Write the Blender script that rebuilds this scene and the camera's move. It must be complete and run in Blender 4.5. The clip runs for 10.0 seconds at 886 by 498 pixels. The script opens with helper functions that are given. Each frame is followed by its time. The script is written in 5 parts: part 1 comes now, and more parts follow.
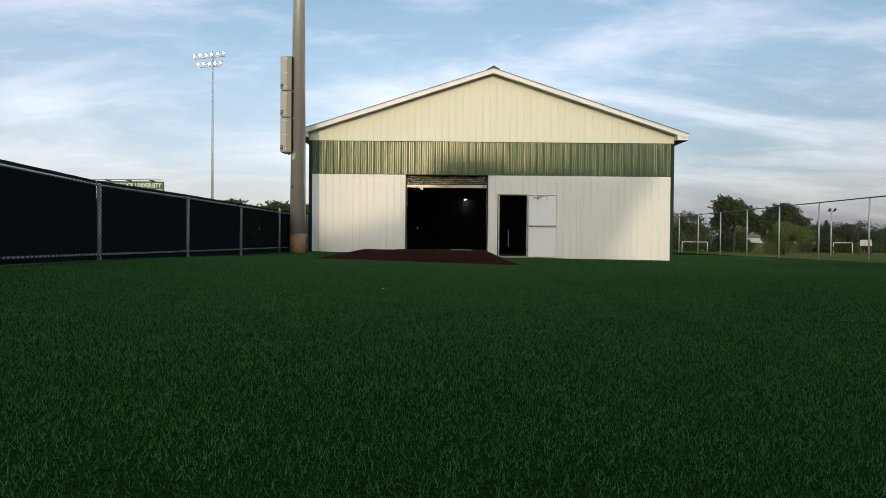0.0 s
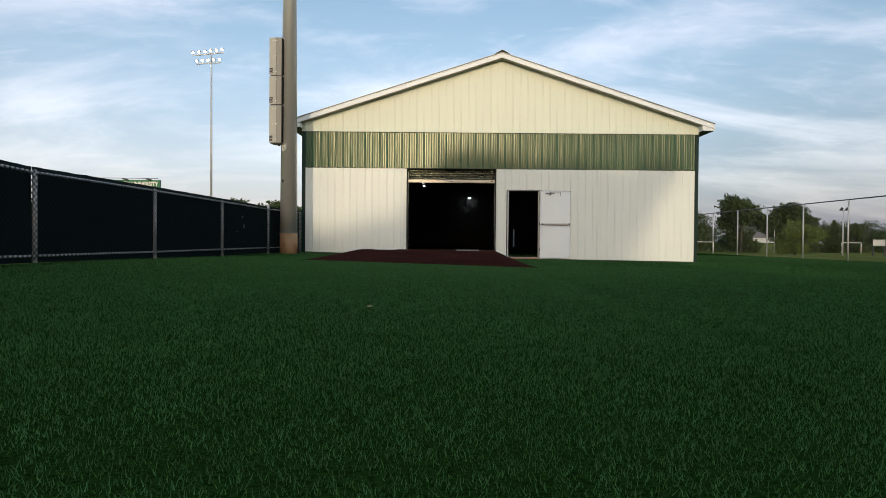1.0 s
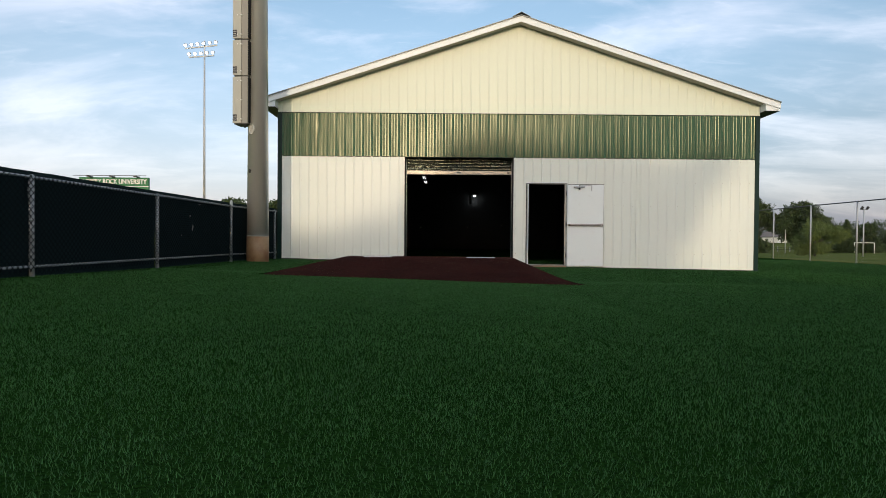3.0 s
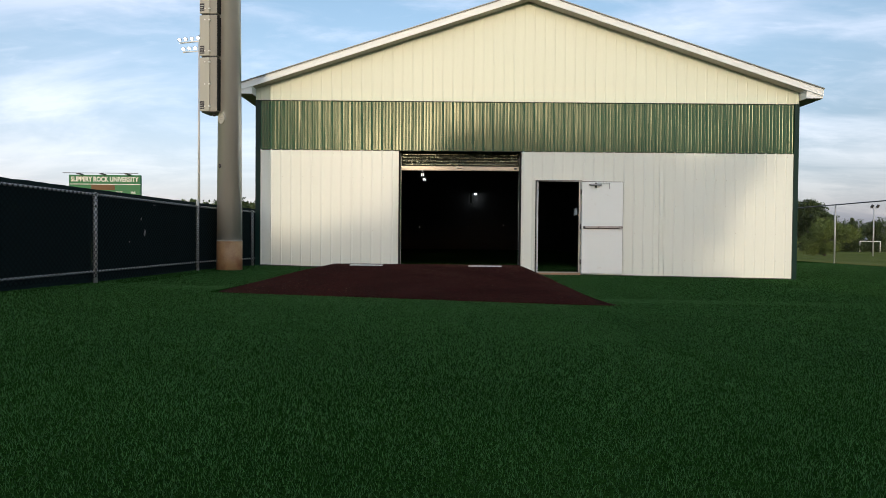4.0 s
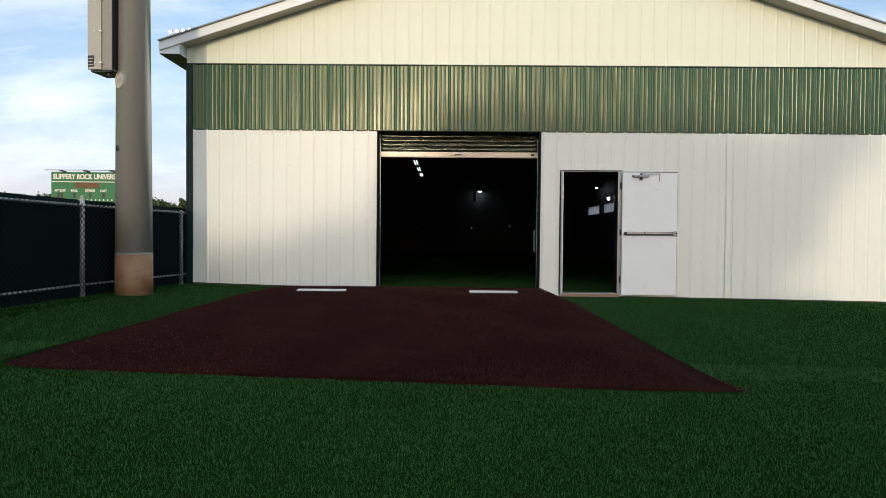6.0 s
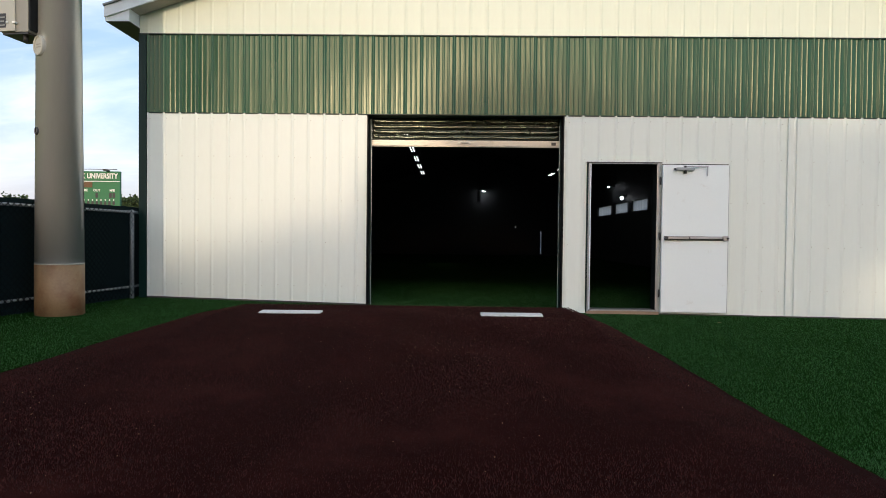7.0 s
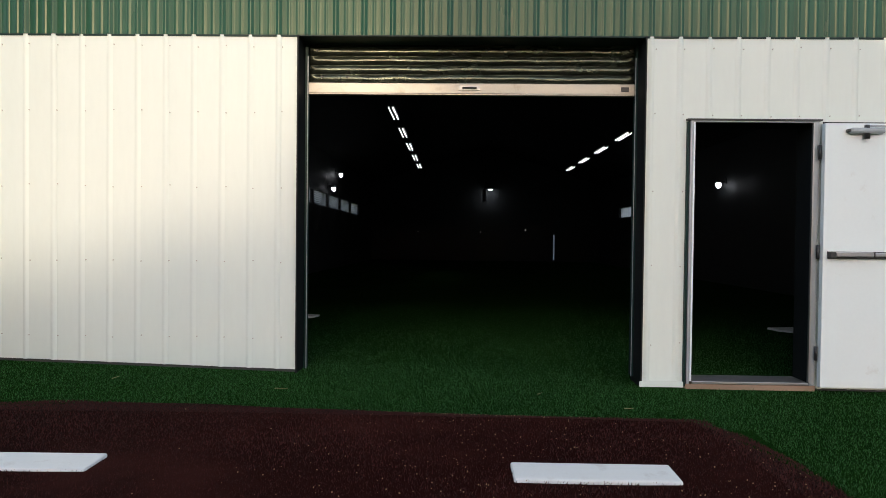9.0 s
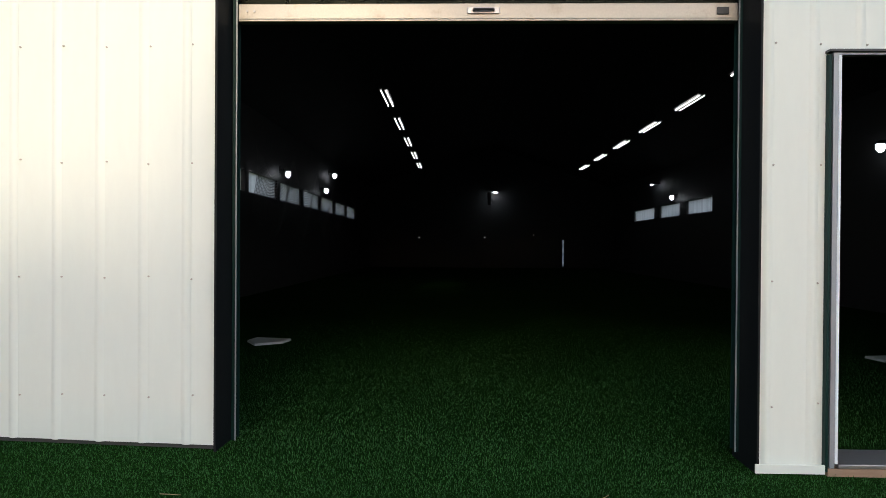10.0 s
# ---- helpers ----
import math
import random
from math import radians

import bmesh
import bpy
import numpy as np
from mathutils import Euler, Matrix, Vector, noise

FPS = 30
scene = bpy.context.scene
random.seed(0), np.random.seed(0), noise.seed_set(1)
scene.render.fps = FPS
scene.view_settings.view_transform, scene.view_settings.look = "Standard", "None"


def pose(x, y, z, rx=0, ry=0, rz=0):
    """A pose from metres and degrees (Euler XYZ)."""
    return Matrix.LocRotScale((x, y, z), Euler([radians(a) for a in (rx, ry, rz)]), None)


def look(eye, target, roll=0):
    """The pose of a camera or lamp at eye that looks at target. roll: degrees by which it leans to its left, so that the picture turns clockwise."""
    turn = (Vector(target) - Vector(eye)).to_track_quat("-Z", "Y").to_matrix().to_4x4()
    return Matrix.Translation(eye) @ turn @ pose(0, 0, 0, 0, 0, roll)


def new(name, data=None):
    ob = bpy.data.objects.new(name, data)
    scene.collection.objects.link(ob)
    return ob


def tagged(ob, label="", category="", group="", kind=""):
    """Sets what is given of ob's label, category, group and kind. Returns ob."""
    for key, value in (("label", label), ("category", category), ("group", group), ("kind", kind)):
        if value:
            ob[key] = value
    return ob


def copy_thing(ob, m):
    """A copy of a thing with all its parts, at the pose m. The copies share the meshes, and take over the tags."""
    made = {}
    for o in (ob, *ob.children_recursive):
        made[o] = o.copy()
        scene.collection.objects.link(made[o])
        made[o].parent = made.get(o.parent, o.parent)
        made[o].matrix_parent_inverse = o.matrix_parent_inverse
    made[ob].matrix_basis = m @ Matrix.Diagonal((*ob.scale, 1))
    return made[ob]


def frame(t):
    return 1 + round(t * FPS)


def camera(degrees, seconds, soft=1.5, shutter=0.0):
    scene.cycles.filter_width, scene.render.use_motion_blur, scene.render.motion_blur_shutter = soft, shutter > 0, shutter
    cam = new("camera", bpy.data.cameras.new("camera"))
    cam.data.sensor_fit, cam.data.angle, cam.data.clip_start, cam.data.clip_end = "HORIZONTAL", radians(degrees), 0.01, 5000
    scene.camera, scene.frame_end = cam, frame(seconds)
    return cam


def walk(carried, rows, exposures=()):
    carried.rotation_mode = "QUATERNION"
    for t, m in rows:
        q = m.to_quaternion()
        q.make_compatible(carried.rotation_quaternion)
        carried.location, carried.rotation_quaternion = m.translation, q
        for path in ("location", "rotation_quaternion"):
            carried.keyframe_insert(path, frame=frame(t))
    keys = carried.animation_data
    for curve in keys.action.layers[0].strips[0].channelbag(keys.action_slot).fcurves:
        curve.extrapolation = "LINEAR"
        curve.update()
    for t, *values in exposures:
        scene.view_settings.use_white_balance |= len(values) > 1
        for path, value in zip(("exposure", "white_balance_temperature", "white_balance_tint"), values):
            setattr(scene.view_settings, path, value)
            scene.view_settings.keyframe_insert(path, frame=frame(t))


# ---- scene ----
cam = camera(73.0, 10.0, soft=0.72)
PATH = [
    (0, (1.199, -20.195, 0.478), (1.206, -18.195, 0.449), 0.5),
    (0.5, (1.164, -19.417, 0.475), (1.168, -17.417, 0.446), 0.5),
    (1, (1.146, -18.609, 0.459), (1.145, -16.609, 0.43), 0.5),
    (1.5, (1.097, -17.8, 0.457), (1.095, -15.8, 0.428), 0.5),
    (2, (1.055, -17.024, 0.485), (1.054, -15.025, 0.455), 0.5),
    (2.5, (1.026, -16.202, 0.521), (1.021, -14.202, 0.491), 0.5),
    (4, (1.05, -13.619, 0.721), (1.044, -11.62, 0.683), 0.5),
    (4.5, (1.145, -12.824, 0.780), (1.134, -10.825, 0.739), 0.5),
    (5, (1.193, -11.972, 0.819), (1.18, -9.973, 0.779), 0.5),
    (6.5, (1.221, -9.346, 0.934), (1.199, -7.346, 0.8915), 0.55),
    (7, (1.185, -8.505, 0.961), (1.160, -6.506, 0.921), 0.6),
    (7.5, (1.195, -7.589, 0.989), (1.168, -5.59, 0.952), 0.65),
    (8, (1.245, -6.663, 1.027), (1.214, -4.664, 0.991), 0.7),
    (8.5, (1.259, -5.740, 1.062), (1.226, -3.740, 1.025), 0.7),
    (9, (1.264, -4.818, 1.070), (1.226, -2.819, 1.036), 0.65),
    (9.5, (1.253, -3.929, 1.060), (1.211, -1.930, 1.034), 0.5),
    (10, (1.241, -3.087, 1.049), (1.193, -1.088, 1.036), 0.4),
]
walk(cam, [(t, look(eye, target, roll)) for t, eye, target, roll in PATH],
     [(0.0, 0.42, 6700, 10), (2.5, 0.54, 6620, 10), (4.5, 0.60, 6480, 10.5), (6.5, 0.72, 6330, 12), (8.0, 0.84, 6280, 12.5), (9.0, 0.89, 6280, 11.5), (10.0, 1.05, 6250, 11)])

# ---- sky, sun ----
SUN_AZ, SUN_EL = -1.2, 9.0        # degrees: turned from straight behind (-y) towards +x, and above the horizon
sun_dir = Vector((math.sin(radians(SUN_AZ)) * math.cos(radians(SUN_EL)), -math.cos(radians(SUN_AZ)) * math.cos(radians(SUN_EL)), math.sin(radians(SUN_EL))))
sun_data = bpy.data.lights.new("sun", "SUN")
sun_data.energy, sun_data.angle, sun_data.color = 0.80, radians(0.6), (1.0, 0.805, 0.55)
sun = new("sun", sun_data)
sun.matrix_world = look(sun_dir * 60, (0, 0, 0))

world = bpy.data.worlds.new("sky")
scene.world = world
world.use_nodes = True
wt = world.node_tree
wt.nodes.clear()


def wnode(kind, **kw):
    n = wt.nodes.new(kind)
    for key, value in kw.items():
        n.inputs[key].default_value = value
    return n


wl = wt.links.new
sky = wt.nodes.new("ShaderNodeTexSky")
sky.sky_type, sky.sun_disc = "NISHITA", False
sky.sun_elevation, sky.sun_rotation = radians(SUN_EL), radians(180 - SUN_AZ)
sky.air_density, sky.dust_density, sky.ozone_density = 1.0, 1.6, 1.8
sky_gain = wt.nodes.new("ShaderNodeVectorMath")
sky_gain.operation = "MULTIPLY"
sky_gain.inputs[1].default_value = (0.178, 0.17, 0.163)
wl(sky.outputs[0], sky_gain.inputs[0])
tc = wt.nodes.new("ShaderNodeTexCoord")
sep = wt.nodes.new("ShaderNodeSeparateXYZ")
wl(tc.outputs["Generated"], sep.inputs[0])
lift = wt.nodes.new("ShaderNodeMath"); lift.operation = "ADD"; lift.inputs[1].default_value = 0.22
clampz = wt.nodes.new("ShaderNodeMath"); clampz.operation = "MAXIMUM"; clampz.inputs[1].default_value = 0.0
wl(sep.outputs[2], clampz.inputs[0]); wl(clampz.outputs[0], lift.inputs[0])
dx = wt.nodes.new("ShaderNodeMath"); dx.operation = "DIVIDE"
dy = wt.nodes.new("ShaderNodeMath"); dy.operation = "DIVIDE"
wl(sep.outputs[0], dx.inputs[0]); wl(lift.outputs[0], dx.inputs[1])
wl(sep.outputs[1], dy.inputs[0]); wl(lift.outputs[0], dy.inputs[1])
comb = wt.nodes.new("ShaderNodeCombineXYZ")
wl(dx.outputs[0], comb.inputs[0]); wl(dy.outputs[0], comb.inputs[1])


def cloud_layer(scale, turn, stretch, lo, hi, detail, shift):
    mp = wt.nodes.new("ShaderNodeMapping")
    mp.inputs["Location"].default_value = shift
    mp.inputs["Rotation"].default_value = (0, 0, radians(turn))
    mp.inputs["Scale"].default_value = (scale, scale * stretch, scale)
    nz = wnode("ShaderNodeTexNoise", Scale=1.0, Detail=detail, Roughness=0.58, Distortion=0.5)
    rp = wt.nodes.new("ShaderNodeMapRange")
    rp.interpolation_type = "SMOOTHSTEP"
    rp.inputs["From Min"].default_value, rp.inputs["From Max"].default_value = lo, hi
    wl(comb.outputs[0], mp.inputs[0]); wl(mp.outputs[0], nz.inputs["Vector"]); wl(nz.outputs[0], rp.inputs[0])
    return rp.outputs[0]


big = cloud_layer(0.85, -32, 1.6, 0.40, 0.70, 7.0, (3.1, 0.4, 0))
fine = cloud_layer(2.3, -24, 1.8, 0.46, 0.76, 9.0, (0.6, 2.2, 0))
wisps = cloud_layer(5.5, -12, 2.6, 0.56, 0.80, 10.0, (4.0, 1.1, 0))
mx = wt.nodes.new("ShaderNodeMath"); mx.operation = "MULTIPLY_ADD"
mx.inputs[1].default_value = 0.45
mx.use_clamp = True
more = wt.nodes.new("ShaderNodeMath"); more.operation = "MULTIPLY_ADD"
more.inputs[1].default_value = 0.55
wl(wisps, more.inputs[0]); wl(fine, more.inputs[2])
wl(more.outputs[0], mx.inputs[0]); wl(big, mx.inputs[2])
amount = wt.nodes.new("ShaderNodeMath"); amount.operation = "MULTIPLY"; amount.inputs[1].default_value = 0.70
wl(mx.outputs[0], amount.inputs[0])
# thin haze thickens towards the horizon all round
haze = wt.nodes.new("ShaderNodeMapRange")
haze.interpolation_type = "SMOOTHSTEP"
for key, value in (("From Min", 0.0), ("From Max", 0.42), ("To Min", 0.9), ("To Max", 0.0)):
    haze.inputs[key].default_value = value
wl(sep.outputs[2], haze.inputs[0])
# the haze bank is whitest straight ahead and to -x, greyer blue towards +x
clear_side = wt.nodes.new("ShaderNodeMapRange")
clear_side.interpolation_type = "SMOOTHSTEP"
for key, value in (("From Min", 0.05), ("From Max", 0.50), ("To Min", 1.0), ("To Max", 0.0)):
    clear_side.inputs[key].default_value = value
wl(sep.outputs[0], clear_side.inputs[0])

# clouds take their light from the sky behind them and from the low sun
dim = wt.nodes.new("ShaderNodeVectorMath"); dim.operation = "MULTIPLY"
dim.inputs[1].default_value = (0.62, 0.55, 0.55)
wl(sky_gain.outputs[0], dim.inputs[0])


def veil_colour(extra):
    v = wt.nodes.new("ShaderNodeVectorMath"); v.operation = "ADD"
    v.inputs[1].default_value = extra
    wl(dim.outputs[0], v.inputs[0])
    return v.outputs[0]


def sky_mix(factor, a, b):
    m = wt.nodes.new("ShaderNodeMix"); m.data_type = "RGBA"
    wl(factor, m.inputs["Factor"]); wl(a, m.inputs["A"]); wl(b, m.inputs["B"])
    return m.outputs["Result"]


low_dim = wt.nodes.new("ShaderNodeVectorMath"); low_dim.operation = "MULTIPLY"
low_dim.inputs[1].default_value = (0.42, 0.34, 0.36)
wl(sky_gain.outputs[0], low_dim.inputs[0])
low_veil = wt.nodes.new("ShaderNodeVectorMath"); low_veil.operation = "ADD"
low_veil.inputs[1].default_value = (0.235, 0.27, 0.375)
wl(low_dim.outputs[0], low_veil.inputs[0])
blue_dim = wt.nodes.new("ShaderNodeVectorMath"); blue_dim.operation = "MULTIPLY"
blue_dim.inputs[1].default_value = (0.20, 0.17, 0.19)
wl(sky_gain.outputs[0], blue_dim.inputs[0])
blue_veil = wt.nodes.new("ShaderNodeVectorMath"); blue_veil.operation = "ADD"
blue_veil.inputs[1].default_value = (0.130, 0.163, 0.252)
wl(blue_dim.outputs[0], blue_veil.inputs[0])
hazy = sky_mix(haze.outputs[0], sky_gain.outputs[0], sky_mix(clear_side.outputs[0], blue_veil.outputs[0], low_veil.outputs[0]))
thin = wt.nodes.new("ShaderNodeMapRange")
for key, value in (("From Min", 0.0), ("From Max", 0.30), ("To Min", 0.14), ("To Max", 1.0)):
    thin.inputs[key].default_value = value
wl(sep.outputs[2], thin.inputs[0])
high = wt.nodes.new("ShaderNodeMath"); high.operation = "MULTIPLY"
wl(amount.outputs[0], high.inputs[0]); wl(thin.outputs[0], high.inputs[1])
# opposite the low sun the clouds turn faintly rosy, on its side they are bright and neutral
sun_side = wt.nodes.new("ShaderNodeMapRange")
sun_side.interpolation_type = "SMOOTHSTEP"
for key, value in (("From Min", -0.35), ("From Max", 0.35), ("To Min", 1.0), ("To Max", 0.0)):
    sun_side.inputs[key].default_value = value
wl(sep.outputs[1], sun_side.inputs[0])
cloud_tone = sky_mix(sun_side.outputs[0], veil_colour((0.655, 0.605, 0.65)), veil_colour((0.70, 0.74, 0.75)))
clouded = sky_mix(high.outputs[0], hazy, cloud_tone)
bg = wnode("ShaderNodeBackground", Strength=1.0)
wo = wt.nodes.new("ShaderNodeOutputWorld")
wl(clouded, bg.inputs[0]); wl(bg.outputs[0], wo.inputs[0])

# ---- materials ----


def mat(name, base, rough=0.6, metal=0.0, vary=0.15, scale=3.0, fine_scale=60.0, bump=0.2, bump_scale=None, bump_dist=0.004,
        random_vary=0.0, island=False, dirt=None, dirt_lo=0.55, dirt_hi=0.75, dirt_scale=1.2, stretch=(1, 1, 1), coat=0.0, spec=0.5, rough_vary=0.1):
    """A surface with two scales of colour variation, bump, and stains of a second colour."""
    m = bpy.data.materials.new(name)
    m.use_nodes = True
    nt = m.node_tree
    b = nt.nodes["Principled BSDF"]
    L = nt.links.new
    co = nt.nodes.new("ShaderNodeTexCoord")
    geo = nt.nodes.new("ShaderNodeNewGeometry")
    mp = nt.nodes.new("ShaderNodeMapping")
    mp.inputs["Scale"].default_value = stretch
    L(geo.outputs["Position"], mp.inputs[0])

    def nz(sc, detail=5.0, rough_=0.6):
        n = nt.nodes.new("ShaderNodeTexNoise")
        n.inputs["Scale"].default_value, n.inputs["Detail"].default_value, n.inputs["Roughness"].default_value = sc, detail, rough_
        L(mp.outputs[0], n.inputs["Vector"])
        return n.outputs[0]

    big_, small_ = nz(scale), nz(fine_scale, 3.0)
    add = nt.nodes.new("ShaderNodeMath"); add.operation = "ADD"
    L(big_, add.inputs[0]); L(small_, add.inputs[1])
    last = add.outputs[0]
    if random_vary:
        if island:
            rnd = geo.outputs["Random Per Island"]
        else:
            rnd = nt.nodes.new("ShaderNodeObjectInfo").outputs["Random"]
        k = nt.nodes.new("ShaderNodeMath"); k.operation = "MULTIPLY_ADD"
        k.inputs[1].default_value = random_vary / max(vary, 1e-3)
        L(rnd, k.inputs[0]); L(last, k.inputs[2])
        last = k.outputs[0]
        top = 2.0 + random_vary / max(vary, 1e-3)
    else:
        top = 2.0
    rng = nt.nodes.new("ShaderNodeMapRange")
    rng.inputs["From Min"].default_value, rng.inputs["From Max"].default_value = 0.3, top - 0.3
    rng.inputs["To Min"].default_value, rng.inputs["To Max"].default_value = 1 - vary - random_vary, 1 + vary + random_vary
    L(last, rng.inputs[0])
    hsv = nt.nodes.new("ShaderNodeHueSaturation")
    hsv.inputs["Color"].default_value = (*base, 1)
    L(rng.outputs[0], hsv.inputs["Value"])
    col = hsv.outputs[0]
    if dirt:
        st = nz(dirt_scale, 8.0, 0.65)
        r2 = nt.nodes.new("ShaderNodeMapRange")
        r2.inputs["From Min"].default_value, r2.inputs["From Max"].default_value = dirt_lo, dirt_hi
        L(st, r2.inputs[0])
        mix = nt.nodes.new("ShaderNodeMix"); mix.data_type = "RGBA"
        mix.inputs["B"].default_value = (*dirt, 1)
        L(r2.outputs[0], mix.inputs["Factor"]); L(col, mix.inputs["A"])
        col = mix.outputs["Result"]
    L(col, b.inputs["Base Color"])
    rr = nt.nodes.new("ShaderNodeMapRange")
    rr.inputs["To Min"].default_value, rr.inputs["To Max"].default_value = max(0.02, rough - rough_vary), min(1, rough + rough_vary)
    L(big_, rr.inputs[0]); L(rr.outputs[0], b.inputs["Roughness"])
    b.inputs["Metallic"].default_value = metal
    b.inputs["Specular IOR Level"].default_value = spec
    if coat:
        b.inputs["Coat Weight"].default_value, b.inputs["Coat Roughness"].default_value = coat, 0.12
    if bump:
        bp = nt.nodes.new("ShaderNodeBump")
        bp.inputs["Strength"].default_value, bp.inputs["Distance"].default_value = bump, bump_dist
        L(nz(bump_scale or fine_scale, 6.0), bp.inputs["Height"]); L(bp.outputs[0], b.inputs["Normal"])
    return m


def glow(name, colour, strength):
    m = bpy.data.materials.new(name)
    m.use_nodes = True
    b = m.node_tree.nodes["Principled BSDF"]
    b.inputs["Base Color"].default_value = (0.8, 0.8, 0.8, 1)
    b.inputs["Emission Color"].default_value, b.inputs["Emission Strength"].default_value = (*colour, 1), strength
    return m


M_WHITE = mat("white_siding", (0.80, 0.855, 0.80), 0.42, vary=0.03, scale=1.5, fine_scale=25, bump=0.10, bump_scale=3, bump_dist=0.01,
              random_vary=0.012, dirt=(0.55, 0.53, 0.46), dirt_lo=0.68, dirt_hi=1.0, dirt_scale=2.0, stretch=(1, 1, 0.25))
M_GABLE = mat("cream_siding", (0.765, 0.825, 0.69), 0.45, vary=0.03, scale=1.5, fine_scale=25, bump=0.10, bump_scale=3, bump_dist=0.01,
              random_vary=0.012, dirt=(0.55, 0.53, 0.40), dirt_lo=0.68, dirt_hi=1.0, dirt_scale=2.0, stretch=(1, 1, 0.25))
M_GREEN = mat("green_siding", (0.009, 0.072, 0.036), 0.255, vary=0.12, scale=2.0, fine_scale=18, bump=0.015, bump_scale=4, bump_dist=0.008,
              random_vary=0.06, dirt=(0.030, 0.090, 0.042), dirt_lo=0.50, dirt_hi=0.80, dirt_scale=7.0, stretch=(1, 1, 0.12), spec=0.52, rough_vary=0.06)


def roll_marks(m, per_metre, strength, distance):
    """Fine vertical corrugation and dents along the sheet's length."""
    nt = m.node_tree
    geo = nt.nodes.new("ShaderNodeNewGeometry")
    mp = nt.nodes.new("ShaderNodeMapping")
    mp.inputs["Scale"].default_value = (per_metre, per_metre, 0.025)
    nz_ = nt.nodes.new("ShaderNodeTexNoise")
    nz_.inputs["Scale"].default_value, nz_.inputs["Detail"].default_value = 1.0, 2.0
    bp = nt.nodes.new("ShaderNodeBump")
    bp.inputs["Strength"].default_value, bp.inputs["Distance"].default_value = strength, distance
    old = [n for n in nt.nodes if n.type == "BUMP" and n != bp][0]
    nt.links.new(geo.outputs["Position"], mp.inputs[0]); nt.links.new(mp.outputs[0], nz_.inputs["Vector"])
    nt.links.new(nz_.outputs[0], bp.inputs["Height"]); nt.links.new(old.outputs[0], bp.inputs["Normal"])
    nt.links.new(bp.outputs[0], nt.nodes["Principled BSDF"].inputs["Normal"])


roll_marks(M_GREEN, 60, 0.6, 0.0020)
M_GREEN.node_tree.nodes["Principled BSDF"].inputs["Specular Tint"].default_value = (1.0, 1.0, 0.78, 1)
M_DKGREEN = mat("green_trim", (0.006, 0.028, 0.024), 0.45, vary=0.15, scale=2, fine_scale=30, bump=0.1, bump_scale=6, spec=0.2)
M_TRIM = mat("white_trim", (0.84, 0.90, 0.93), 0.4, vary=0.04, scale=2, fine_scale=30, bump=0.05, bump_scale=4)
M_SOFFIT = mat("soffit", (0.50, 0.47, 0.42), 0.6, vary=0.06, scale=2, fine_scale=30)
M_ROOF = mat("roof_metal", (0.20, 0.22, 0.22), 0.4, metal=0.3, vary=0.1, scale=1)
M_SLAT = mat("door_slat", (0.19, 0.215, 0.165), 0.26, metal=0.8, vary=0.3, scale=3, fine_scale=40, bump=0.5, bump_scale=5, bump_dist=0.012, stretch=(1, 1, 3))
M_BAR = mat("galvanised_bar", (0.46, 0.43, 0.37), 0.42, metal=0.45, vary=0.14, scale=5, fine_scale=80, dirt=(0.30, 0.24, 0.17), dirt_lo=0.55, dirt_hi=0.8, dirt_scale=7)
M_STEEL = mat("steel", (0.42, 0.42, 0.42), 0.35, metal=0.8, vary=0.1, scale=8)
M_GALV = mat("galvanised_post", (0.45, 0.475, 0.49), 0.5, metal=0.30, vary=0.15, scale=12, fine_scale=90)
M_DARK = mat("dark_hardware", (0.03, 0.03, 0.032), 0.4, vary=0.1)
M_DOOR = mat("door_paint", (0.86, 0.925, 0.93), 0.45, vary=0.025, scale=2.5, fine_scale=40, bump=0.12, bump_scale=2.0, bump_dist=0.01,
             dirt=(0.6, 0.58, 0.52), dirt_lo=0.62, dirt_hi=0.9, dirt_scale=4)
M_FRAME = mat("door_frame", (0.36, 0.39, 0.41), 0.4, metal=0.3, vary=0.1)
# near-black for shade put in by colour: jambs, reveals, narrow gaps
M_SHADE = mat("shade_black", (0.010, 0.012, 0.013), 0.6, vary=0.1, spec=0.2)
M_WOOD = mat("sill_wood", (0.33, 0.22, 0.15), 0.7, vary=0.25, scale=6, fine_scale=60, stretch=(0.2, 1, 1))
M_POLE = mat("pole_steel", (0.62, 0.64, 0.64), 0.34, coat=0.45, metal=0.55, vary=0.05, scale=0.8, fine_scale=40, bump=0.0, stretch=(1, 1, 0.15), rough_vary=0.03)
M_POLE.node_tree.nodes["Principled BSDF"].inputs["Coat Roughness"].default_value = 0.2
M_SKIRT = mat("pole_skirt", (0.265, 0.170, 0.088), 0.5, vary=0.25, scale=4, fine_scale=50, dirt=(0.17, 0.068, 0.028), dirt_lo=0.46, dirt_hi=0.70, dirt_scale=3)
M_BOX = mat("enclosure_paint", (0.43, 0.43, 0.38), 0.5, metal=0.1, vary=0.06, scale=3)
# same paint darkened: the shade of the box's darker face is in the colour
M_BOX_SHADED = mat("enclosure_paint_shaded", (0.28, 0.275, 0.245), 0.5, metal=0.1, vary=0.06, scale=3)
M_SCREEN = mat("windscreen_fabric", (0.018, 0.033, 0.034), 0.9, vary=0.25, scale=1.2, fine_scale=300, bump=0.3, bump_scale=250, bump_dist=0.002, spec=0.04,
               dirt=(0.008, 0.013, 0.014), dirt_lo=0.60, dirt_hi=0.85, dirt_scale=2.5)
M_WIRE = mat("fence_wire", (0.0085, 0.0135, 0.016), 0.9, vary=0.1, spec=0.02)
M_WIREG = mat("fence_wire_galvanised", (0.30, 0.30, 0.30), 0.5, metal=0.4, vary=0.1)
